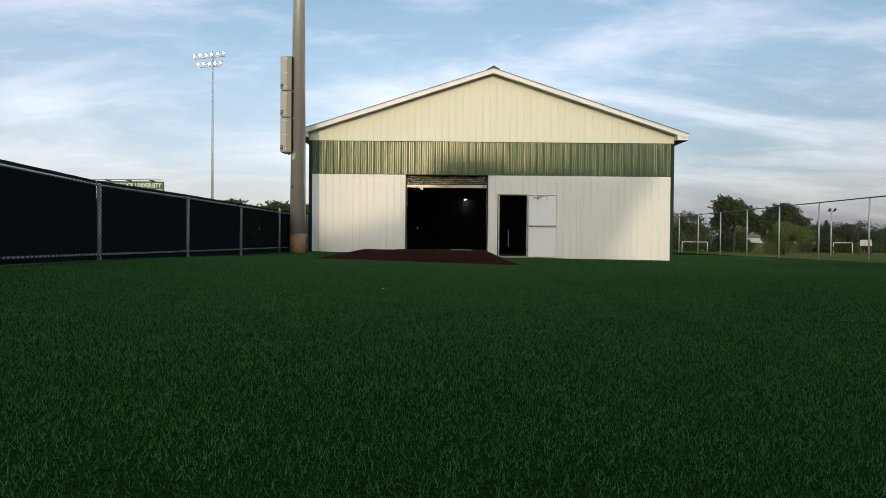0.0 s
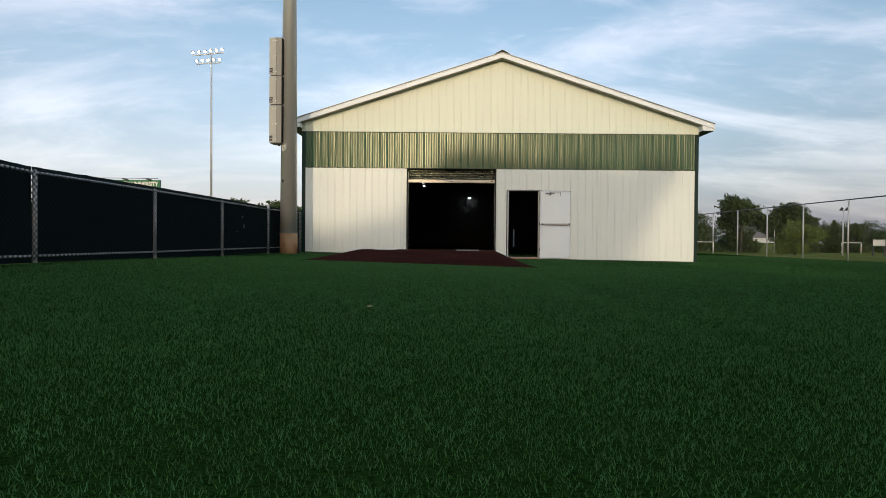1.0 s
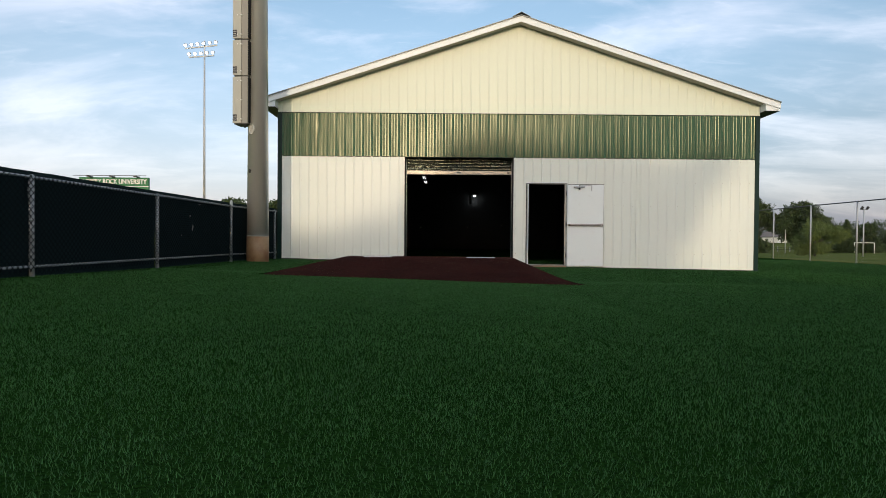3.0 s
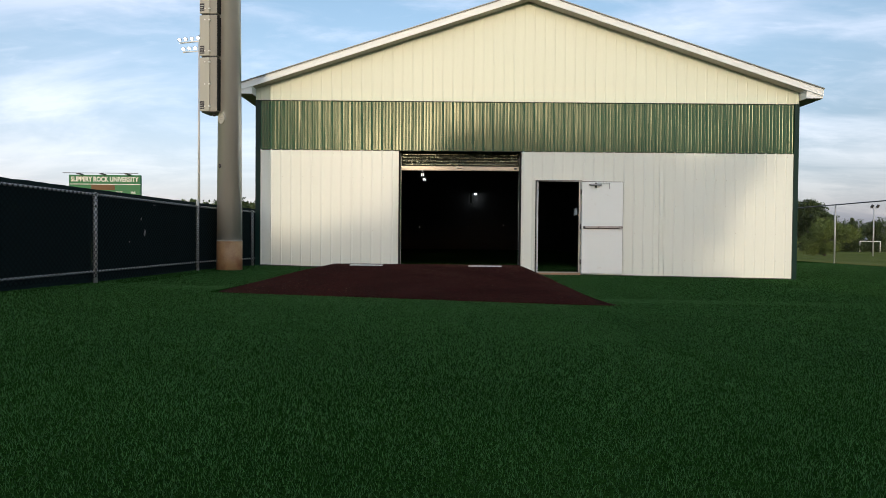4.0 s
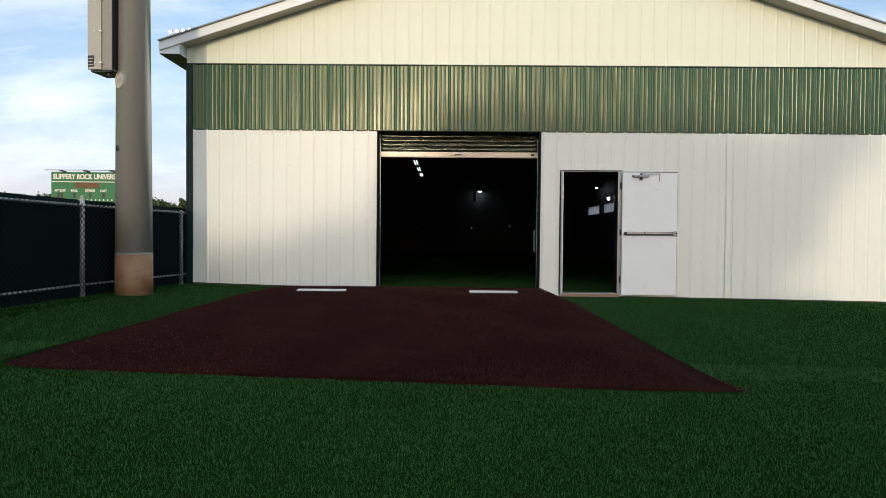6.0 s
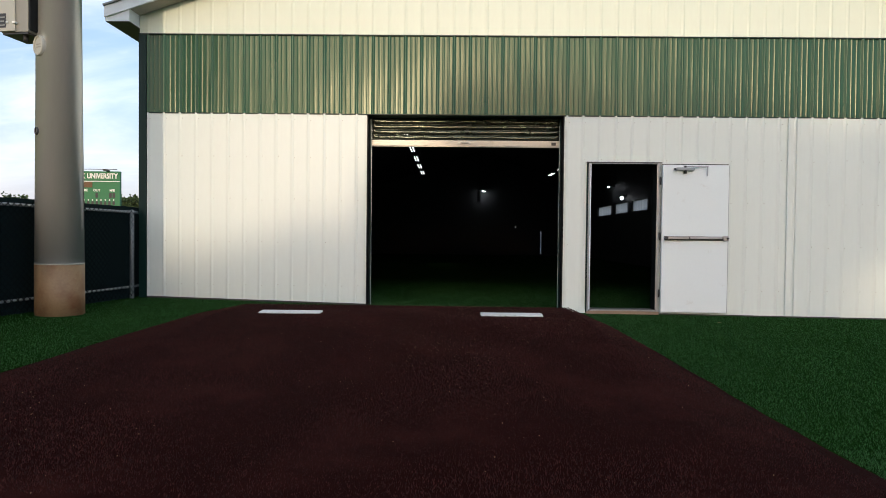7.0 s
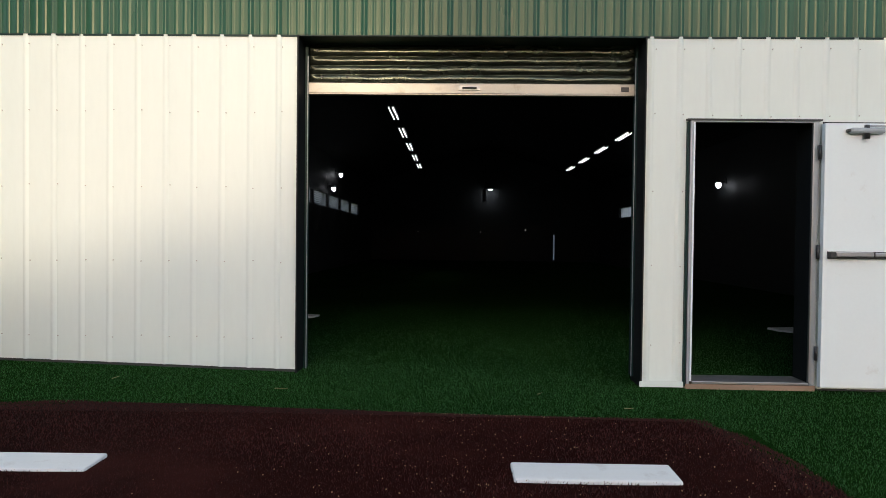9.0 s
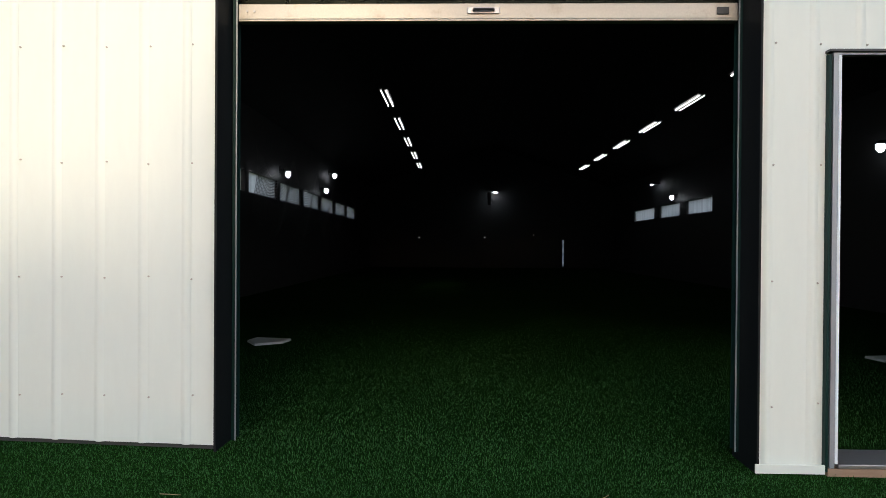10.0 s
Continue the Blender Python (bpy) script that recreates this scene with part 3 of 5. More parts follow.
def frame_mesh(x0, x1, a, b):
    bm = bmesh.new()
    e = 0.002
    box(bm, x0 + e, x1 - e, a + e, a + 0.04, WIN_Z0 + e, WIN_Z1 - e)
    box(bm, x0 + e, x1 - e, b - 0.04, b - e, WIN_Z0 + e, WIN_Z1 - e)
    box(bm, x0 + e, x1 - e, a + 0.04, b - 0.04, WIN_Z0 + e, WIN_Z0 + 0.03)
    box(bm, x0 + e, x1 - e, a + 0.04, b - 0.04, WIN_Z1 - 0.03, WIN_Z1 - e)
    return bm


side_wall(BX0 + 0.0, BX0 + 0.15, [(7.02 + 2.23 * k, 9.08 + 2.23 * k) for k in range(7)], "translucent strip window high in the wall")
side_wall(BX1 - 0.15, BX1, [(5.0, 7.15), (15.05, 17.15), (17.7, 19.8), (20.35, 23.1)], "translucent strip window high in the wall")
# the back wall leaves a narrow lit gap beside its door
GAP_X = 6.42


def back_wall():
    bm = bmesh.new()
    box(bm, BX0, GAP_X, BLEN, BLEN + 0.15, -0.3, 4.05)
    box(bm, GAP_X + 0.09, BX1, BLEN, BLEN + 0.15, -0.3, 4.05)
    box(bm, GAP_X, GAP_X + 0.09, BLEN, BLEN + 0.15, 1.34, 4.05)
    box(bm, GAP_X, GAP_X + 0.09, BLEN, BLEN + 0.15, -0.3, 0.03)
    return bm


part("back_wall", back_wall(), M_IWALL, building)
# pane added only so that the gap glows evenly white
part("light_panel", boxed(GAP_X + 0.002, GAP_X + 0.088, BLEN + 0.06, BLEN + 0.068, 0.032, 1.338), M_PANE, building, "translucent pane added to keep the lit gap evenly white")
# made-up pale slab, so that the view through the gap stays bright
tagged(new("pavement", mesh_of("pavement", boxed(BX0, BX1 + 8.0, BLEN + 0.6, BLEN + 34.0, -1.6, 0.03), M_CONC)), "pale concrete slab added behind the hall to brighten the gap", "pavement", kind="structure")
part("gable_wall", prism([(BX0, 4.05), (BX1, 4.05), (RIDGE_X, RIDGE_Z - 0.21)], "y", BLEN, BLEN + 0.15), M_IWALL, building)

# roof with fascia, soffit and boxed eaves
EX0, EX1, OVER = -3.60, 9.40, 0.30
part("roof", prism([(EX0, roof_z(EX0) - 0.022), (RIDGE_X, RIDGE_Z - 0.022), (EX1, roof_z(EX1) - 0.022), (EX1, roof_z(EX1)), (RIDGE_X, RIDGE_Z), (EX0, roof_z(EX0))], "y", -OVER - 0.03, BLEN + 0.3), M_ROOF, building, "grey metal roof")
FH = 0.168
for sx, ex in ((-1, EX0 + 0.004), (1, EX1 - 0.004)):
    part("fascia", prism([(RIDGE_X, RIDGE_Z - 0.024), (ex, roof_z(ex) - 0.024), (ex, roof_z(ex) - FH), (RIDGE_X, RIDGE_Z - FH)], "y", -OVER, -OVER + 0.025), M_TRIM, building, "white rake board")
    wall_x = BX0 if sx < 0 else BX1
    part("soffit", prism([(RIDGE_X, RIDGE_Z - FH + 0.03), (wall_x, roof_z(wall_x) - FH + 0.03), (wall_x, roof_z(wall_x) - FH + 0.012), (RIDGE_X, RIDGE_Z - FH + 0.012)], "y", -OVER + 0.026, -0.001), M_SOFFIT, building)
    inner = wall_x + sx * 0.002
    zb = roof_z(ex) - 0.215
    part("eave_box", prism([(ex, roof_z(ex) - 0.026), (ex, zb), (inner, zb), (inner, roof_z(inner) - 0.026)], "y", -OVER + 0.027, BLEN + 0.2), M_TRIM, building, "white boxed eave")
    # thin near-black sheet puts the shade under the white eave into colour
    part("eave_soffit", prism([(ex - sx * 0.01, zb - 0.003), (inner, zb - 0.003), (inner, zb - 0.012), (ex - sx * 0.01, zb - 0.012)], "y", -OVER + 0.03, BLEN + 0.2), M_DARK, building)
bm = bmesh.new()
for sx in (-1, 1):
    e = RIDGE_X + sx * 0.22
    pr = prism([(RIDGE_X, RIDGE_Z + 0.06), (e, roof_z(e) + 0.015), (e, roof_z(e) + 0.003), (RIDGE_X, RIDGE_Z + 0.045)], "y", -OVER - 0.06, BLEN + 0.3)
    me_tmp = bpy.data.meshes.new("tmp")
    pr.to_mesh(me_tmp); pr.free()
    bm.from_mesh(me_tmp)
    bpy.data.meshes.remove(me_tmp)
part("ridge_cap", bm, M_ROOF, building)

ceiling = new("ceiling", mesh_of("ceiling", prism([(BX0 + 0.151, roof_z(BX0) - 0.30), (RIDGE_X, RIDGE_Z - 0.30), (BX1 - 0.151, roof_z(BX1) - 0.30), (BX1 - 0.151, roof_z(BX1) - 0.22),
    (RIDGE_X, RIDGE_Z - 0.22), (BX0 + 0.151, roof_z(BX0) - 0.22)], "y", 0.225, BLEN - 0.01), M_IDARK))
tagged(ceiling, "ceiling of the training hall, its gloom painted near-black", "ceiling", kind="structure")

# ---- roll-up door ----
roller = thing("roller_door", "dented green-grey steel roll-up door, nearly fully raised", "roller door", at=(1.385, 0.185, 2.272))


def slat(z0, z1):
    bm = bmesh.new()
    n, rows = 48, []
    prof = ((-0.012, 0.0), (0.003, 0.12), (0.011, 0.38), (0.011, 0.60), (0.003, 0.88), (-0.012, 1.0))
    for i in range(n + 1):
        x = -1.345 + 2.69 * i / n
        rows.append([bm.verts.new((x, -d + 0.006 * noise.noise((x * 5, z0 * 9, q * 2)), z0 + q * (z1 - z0 - 0.002))) for d, q in prof])
    for i in range(n):
        for k in range(5):
            f = bm.faces.new((rows[i][k], rows[i + 1][k], rows[i + 1][k + 1], rows[i][k + 1]))
            f.smooth = True
    bmesh.ops.solidify(bm, geom=bm.faces, thickness=-0.003)
    return bm


for k in range(5):
    part("slat", slat(0.092 + 0.075 * k, 0.092 + 0.075 * (k + 1)), M_SLAT, roller)
for x, z in ((-1.21, 0.41), (-1.28, 0.355), (-1.24, 0.135), (-1.03, 0.135)):
    part("bolt", rodded((x, -0.004, z), (x, -0.020, z), 0.013, 0.010, seg=10), M_DARK, roller)
part("bottom_bar", boxed(-1.350, 1.350, -0.022, 0.022, 0.0, 0.088, bevel=0.006), M_BAR, roller, "tarnished galvanised bottom bar")
part("bar_lip", boxed(-1.345, 1.345, -0.030, 0.020, -0.012, -0.001, bevel=0.003), M_BAR, roller)
handle = part("handle", boxed(-0.10, 0.075, -0.030, -0.0225, 0.028, 0.064, bevel=0.003), M_STEEL, roller, "steel lift handle")
bm = bmesh.new()
rod(bm, (-0.066, -0.045, 0.046), (0.042, -0.045, 0.046), 0.007, seg=8)
rod(bm, (-0.066, -0.045, 0.046), (-0.066, -0.029, 0.046), 0.006, seg=8)
rod(bm, (0.042, -0.045, 0.046), (0.042, -0.029, 0.046), 0.006, seg=8)
part("grip", bm, M_DARK, handle)
part("lock", boxed(1.235, 1.300, -0.030, -0.0225, 0.022, 0.062, bevel=0.003), M_DARK, roller, "dark slide lock")
for x in (-1.30, -1.26):
    part("rivet", rodded((x, -0.0225, 0.045), (x, -0.027, 0.045), 0.006, seg=8), M_STEEL, roller)
for x0, x1 in ((-1.375, -1.352), (1.352, 1.375)):
    bm = bmesh.new()
    box(bm, x0, x1, -0.030, -0.024, -2.32, 0.44)
    box(bm, x0, x1, 0.024, 0.030, -2.32, 0.44)
    part("guide_rail", bm, M_DKGREEN, roller, "dark painted guide channel")
    edge = x1 if x0 < 0 else x0
    part("guide_edge", boxed(edge - 0.0035, edge + 0.0035, -0.034, -0.0305, -2.32, 0.30), M_FRAME, roller)

opening_trim = thing("opening_trim", "dark green steel trim of the roller door opening, jambs blackened as shade", "door trim", kind="structure")
# jambs take the near-black, so the recess's shade is in their colour
part("jamb", boxed(OX0 - 0.008, OX0 + 0.004, -0.040, 0.225, base_z(0) - 0.1, OZ), M_SHADE, opening_trim)
part("jamb", boxed(OX1 - 0.004, OX1 + 0.008, -0.040, 0.225, base_z(2.76) - 0.1, OZ), M_SHADE, opening_trim)
part("header", boxed(OX0 + 0.005, OX1 - 0.005, -0.030, 0.225, OZ - 0.008, OZ + 0.003), M_DKGREEN, opening_trim)

# ---- personnel door, folded back against the wall ----
door = thing("door_1", "white steel exit door standing wide open against the siding", "door", kind="structure")
zs = -0.06
bm = bmesh.new()
box(bm, DX0 - 0.012, DX0 + 0.012, -0.040, -0.016, zs, DZ + 0.03)
box(bm, DX1 - 0.022, DX1 + 0.012, -0.040, -0.016, zs, DZ + 0.03)
box(bm, DX0 + 0.012, DX1 - 0.022, -0.040, -0.016, DZ + 0.018, DZ + 0.03)
part("door_frame", bm, M_FRAME, door, "grey steel door frame")
part("frame_bead", boxed(DX0 + 0.0125, DX0 + 0.026, -0.043, -0.020, zs + 0.024, DZ + 0.016), M_TRIM, door, "white frame bead")
part("frame_bead", boxed(DX1 - 0.034, DX1 - 0.0225, -0.043, -0.020, zs + 0.024, DZ + 0.016), M_STEEL, door, "bare metal frame bead")
bm = bmesh.new()
box(bm, DX0 - 0.02, DX0 + 0.010, -0.015, 0.215, zs, DZ + 0.03)
box(bm, DX1 - 0.014, DX1 + 0.02, -0.015, 0.215, zs, DZ + 0.03)
box(bm, DX0 + 0.010, DX1 - 0.014, -0.015, 0.215, DZ + 0.014, DZ + 0.03)
# shade of the door reveal is painted into the lining
part("frame_lining", bm, M_SHADE, door, "frame lining blackened as the reveal's shade")
part("frame_edge", boxed(DX0 - 0.035, DX0 - 0.021, -0.04, 0.0, base_z(3.1), DZ + 0.02), M_DKGREEN, door)
part("drip_cap", boxed(DX0 - 0.04, DX1 + 0.03, -0.055, -0.0, DZ + 0.031, DZ + 0.042), M_DARK, door)
part("threshold", boxed(DX0 + 0.031, DX1 - 0.031, -0.045, 0.19, zs - 0.0, zs + 0.022, bevel=0.004), M_STEEL, door, "aluminium threshold")
part("sill", boxed(DX0 - 0.02, DX1 + 0.02, -0.040, 0.17, -0.155, zs - 0.002), M_WOOD, door, "bare timber sill")
LX0, LX1 = DX1 + 0.025, DX1 + 0.945
leaf = part("door_leaf", boxed(LX0, LX1, -0.098, -0.053, -0.062, DZ + 0.005, bevel=0.004), M_DOOR, door, "white painted steel leaf")
# black strip behind the leaf stands for its thin shadow line
part("door_seal", boxed(LX0 + 0.01, LX1 + 0.014, -0.0525, -0.044, -0.05, DZ + 0.021), M_SHADE, leaf, "black strip drawn for the shadow line round the leaf")
part("leaf_edge", boxed(LX1 + 0.0005, LX1 + 0.006, -0.096, -0.055, -0.055, DZ), M_FRAME, leaf)
# dark strip behind the silver pads paints in the bar's shadow
bar = part("panic_bar", boxed(LX0 + 0.03, LX1 - 0.015, -0.122, -0.0985, 0.950, 1.006, bevel=0.004), M_DARK, leaf, "panic bar backing, a dark strip drawn as its shadow")
bm = boxed(LX0 + 0.075, LX0 + 0.36, -0.150, -0.1225, 0.966, 1.002, bevel=0.006)
part("push_pad", bm, M_STEEL, leaf)
part("bar_rail", boxed(LX0 + 0.38, LX1 - 0.09, -0.140, -0.1225, 0.968, 0.999, bevel=0.006), M_STEEL, leaf)
part("bar_end", boxed(LX0 + 0.03, LX0 + 0.072, -0.150, -0.119, 0.956, 1.004, bevel=0.004), M_DARK, leaf)
part("latch_case", boxed(LX1 - 0.085, LX1 - 0.012, -0.158, -0.1225, 0.942, 1.018, bevel=0.012), M_STEEL, leaf)
part("latch_bolt", rodded((LX1 - 0.030, -0.158, 0.98), (LX1 - 0.030, -0.172, 0.98), 0.016, 0.012, seg=12), M_DARK, leaf)
closer = part("door_closer", boxed(LX0 + 0.17, LX0 + 0.43, -0.150, -0.099, 1.918, 1.962, bevel=0.014), M_FRAME, leaf, "grey hydraulic closer")
part("closer_spindle", rodded((LX0 + 0.30, -0.125, 1.878), (LX0 + 0.30, -0.125, 1.984), 0.022, 0.018, seg=14), M_DARK, leaf)
part("closer_valve", boxed(LX0 + 0.150, LX0 + 0.172, -0.140, -0.105, 1.928, 1.952, bevel=0.006), M_DARK, leaf)
part("closer_arm", boxed(LX0 + 0.30, LX0 + 0.62, -0.128, -0.116, 1.970, 1.984, bevel=0.003), M_FRAME, leaf)
part("closer_link", boxed(LX0 + 0.60, LX0 + 0.618, -0.128, -0.116, 1.85, 1.969, bevel=0.003), M_FRAME, leaf)
for z in (0.20, 1.00, 1.78):
    part("hinge", rodded((DX1 + 0.008, -0.062, z - 0.055), (DX1 + 0.008, -0.062, z + 0.055), 0.012, seg=10), M_DARK, door)

# ---- inside the hall ----


def home_plate(x, y, turn):
    pts = [(-0.216, -0.1), (0.216, -0.1), (0.216, 0.116), (0, 0.332), (-0.216, 0.116)]
    bm = bmesh.new()
    low_ = [bm.verts.new((px, py, -0.01)) for px, py in pts]
    top_ = [bm.verts.new((px * 0.97, py * 0.97, 0.014)) for px, py in pts]
    bm.faces.new(top_)
    for i in range(5):
        bm.faces.new((low_[i], low_[(i + 1) % 5], top_[(i + 1) % 5], top_[i]))
    ob = new("home_plate", mesh_of("home_plate", bm, M_RUBBER))
    ob.matrix_basis = pose(x, y, grade(x, y) + 0.009, 0, 0, turn)
    return tagged(ob, "white rubber home plate lying on indoor turf", "home plate", "home plates")


home_plate(-0.88, 3.65, 170)
home_plate(5.56, 2.95, 190)


def ceiling_light(x, y, z):
    lamp = thing("ceiling_light", "white two-tube fluorescent fixture hung under the ceiling, lit", "ceiling light", "fluorescent fixtures", at=(x, y, z))
    bm = bmesh.new()
    box(bm, -0.075, 0.075, -0.58, 0.58, 0.03, 0.055)
    box(bm, -0.018, 0.018, -0.58, 0.58, 0.0, 0.03)
    part("reflector", bm, M_DARK, lamp)
    for sx in (-0.042, 0.042):
        part("tube", rodded((sx, -0.55, 0.008), (sx, 0.55, 0.008), 0.010, seg=8), M_TUBE, lamp)
    for sy in (-0.4, 0.4):
        part("hanger", rodded((0, sy, 0.055), (0, sy, roof_z(x) - 0.295 - z), 0.006, seg=6), M_DARK, lamp)
    return lamp


first = ceiling_light(0.0, 7.35, 3.585)
for k in range(5):
    if k:
        copy_thing(first, pose(0.0, 7.35 + 2.2 * k, 3.585))
    copy_thing(first, pose(5.33, 7.65 + 2.2 * k, 3.585))
copy_thing(first, pose(5.33, 5.37, 3.585))


def wall_lamp(x, y, z, side):
    lamp = thing("wall_lamp", "caged bright bulb on a dark wall bracket", "wall lamp", "wall lamps", at=(x, y, z), turn=0 if side < 0 else 180)
    bm = bmesh.new()
    rod(bm, (-0.18, 0, 0.10), (0, 0, 0.10), 0.02, seg=8)
    box(bm, -0.20, -0.18, -0.06, 0.06, 0.02, 0.18)
    part("bracket", bm, M_DARK, lamp)
    bm = bmesh.new()
    rod(bm, (0, 0, 0.05), (0, 0, 0.12), 0.09, 0.03, seg=12, caps=False)
    part("shade", bm, M_DARK, lamp)
    bm = bmesh.new()
    bmesh.ops.create_uvsphere(bm, u_segments=12, v_segments=8, radius=0.075)
    for v in bm.verts:
        v.co.z *= 1.35
    part("bulb", bm, M_BULB, lamp)
    return lamp


for x, y, z, s in ((BX0 + 0.36, 11.45, 2.76, -1), (BX0 + 0.36, 15.67, 2.74, -1), (BX0 + 0.36, 16.96, 3.36, -1), (BX1 - 0.36, 7.64, 2.83, 1), (BX1 - 0.36, 12.2, 2.68, 1), (BX1 - 0.36, 17.9, 2.76, 1)):
    wall_lamp(x, y, z, s)
# a lamp over the far end, beside a hanging heater, washing the wall below it
heater = thing("unit_heater", "dark hanging unit heater beside a lamp near the end wall", "heater", at=(2.80, 26.0, 3.4))
part("housing", boxed(-0.12, 0.06, -0.20, 0.20, -0.40, 0.25, bevel=0.03), M_DARK, heater)
part("hanger", boxed(-0.03, 0.03, -0.03, 0.03, 0.25, roof_z(2.80) - 0.30 - 3.4), M_DARK, heater)
end_lamp = thing("flood_lamp", "small floodlight on the end wall, lit", "lamp", "end wall lamps", at=(3.08, 26.2, 3.62))
part("housing", boxed(-0.12, 0.12, -0.05, 0.398, 0.03, 0.09, bevel=0.01), M_DARK, end_lamp)
part("lens", boxed(-0.09, 0.09, -0.04, 0.10, 0.0, 0.028), M_ENDLAMP, end_lamp)
side_lamp = thing("flood_lamp", "small floodlight high on the side wall, lit", "lamp", "end wall lamps", at=(BX1 - 0.45, 19.83, 3.38), turn=-90)
part("housing", boxed(-0.10, 0.10, -0.05, 0.298, 0.03, 0.09, bevel=0.01), M_DARK, side_lamp)
part("lens", boxed(-0.06, 0.06, -0.03, 0.06, 0.0, 0.028), M_ENDLAMP, side_lamp)
for x, z in ((-0.65, 1.42), (2.60, 1.45), (4.97, 1.58)):
    pilot = thing("indicator_lamp", "tiny lit indicator lamp on the end wall", "lamp", "indicator lamps", at=(x, BLEN - 0.002, z))
    part("housing", boxed(-0.05, 0.05, -0.05, 0.0, -0.05, 0.05, bevel=0.008), M_DARK, pilot)
    part("lens", rodded((0, -0.05, 0), (0, -0.062, 0), 0.018, 0.012, seg=10), M_SMALL, pilot)

# cage netting hung along the window wall
def netting():
    bm = bmesh.new()
    x = BX0 + 0.55
    ny, nz_ = 150, 22
    def p(i, k):
        y = 8.5 + 15.5 * i / ny
        sag = 0.38 * abs(math.sin((y - 8.5) * 1.22)) + 0.2 * noise.noise((y * 0.7, 1, 2))
        z = 2.95 - sag - 0.06 * k
        return Vector((x + 0.05 * math.sin(y * 3 + k * 0.2), y, z))
    for i in range(ny):
        for k in range(nz_):
            a = p(i, k)
            for b in (p(i + 1, k), p(i, k + 1)):
                d = (b - a).normalized()
                s = Vector((0, -d.z, d.y)) * 0.012
                bm.faces.new([bm.verts.new(v) for v in (a - s, b - s, b + s, a + s)])
    return bm


tagged(new("netting", mesh_of("netting", netting(), M_DARK)), "black cage netting draped along the hall's window wall", "netting", kind="stuff")

# ---- light pole with enclosures ----
PX, PY = -3.18, -1.87
pole = thing("light_pole", "thick tapering brown-grey steel light pole with a tan concrete base", "light pole", at=(PX, PY, 0))
part("shaft", rodded((0, 0, 0.62), (0, 0, 20.0), 0.238, 0.090, seg=64), M_POLE, pole)
part("base", rodded((0, 0, -0.15), (0, 0, 0.622), 0.243, 0.241, seg=64), M_SKIRT, pole, "tan rust-stained base sleeve")
part("base_ring", rodded((0, 0, 0.612), (0, 0, 0.626), 0.2425, seg=64), M_BOX, pole)
# hand-hole cover and lug on the side towards the field


def on_pole(z, turn_deg, out=0.0):
    r = 0.238 - 0.148 * (z - 0.62) / 19.38
    return pose(0, 0, z, 0, 0, turn_deg) @ pose(0, -r - out, 0)


def oval_ring(rx, rz, thick, depth):
    """An upright oval ring standing out towards -y."""
    bm = bmesh.new()
    n, rings = 32, []
    for k in range(n):
        a = 2 * math.pi * k / n
        c, q = math.cos(a), math.sin(a)
        rings.append([bm.verts.new((c * (rx - o), -d, q * (rz - o))) for o, d in ((0, -0.03), (0, depth * 0.7), (thick * 0.3, depth), (thick * 0.7, depth), (thick, depth * 0.6), (thick, -0.03))])
    for k in range(n):
        for i in range(5):
            f = bm.faces.new((rings[k][i], rings[(k + 1) % n][i], rings[(k + 1) % n][i + 1], rings[k][i + 1]))
            f.smooth = True
    bmesh.ops.recalc_face_normals(bm, faces=bm.faces)
    return bm


cover = part("hand_hole", oval_ring(0.073, 0.108, 0.018, 0.030), M_BOX, pole, "oval hand-hole rim")
cover.matrix_basis = on_pole(2.97, -20)
bm = bmesh.new()
bmesh.ops.create_cone(bm, cap_ends=True, segments=24, radius1=0.058, radius2=0.055, depth=0.03, matrix=pose(0, 0, 0, 90))
for v in bm.verts:
    v.co.z *= 1.6
part("cover_plate", bm, M_BOX, cover)
for k in range(2):
    part("plate_bar", boxed(-0.030, 0.030, -0.019, -0.0152, 0.012 - 0.030 * k, 0.020 - 0.030 * k), M_BOX_SHADED, cover)
lug = part("ground_lug", oval_ring(0.026, 0.042, 0.010, 0.020), M_DARK, pole)
lug.matrix_basis = on_pole(2.06, -30)


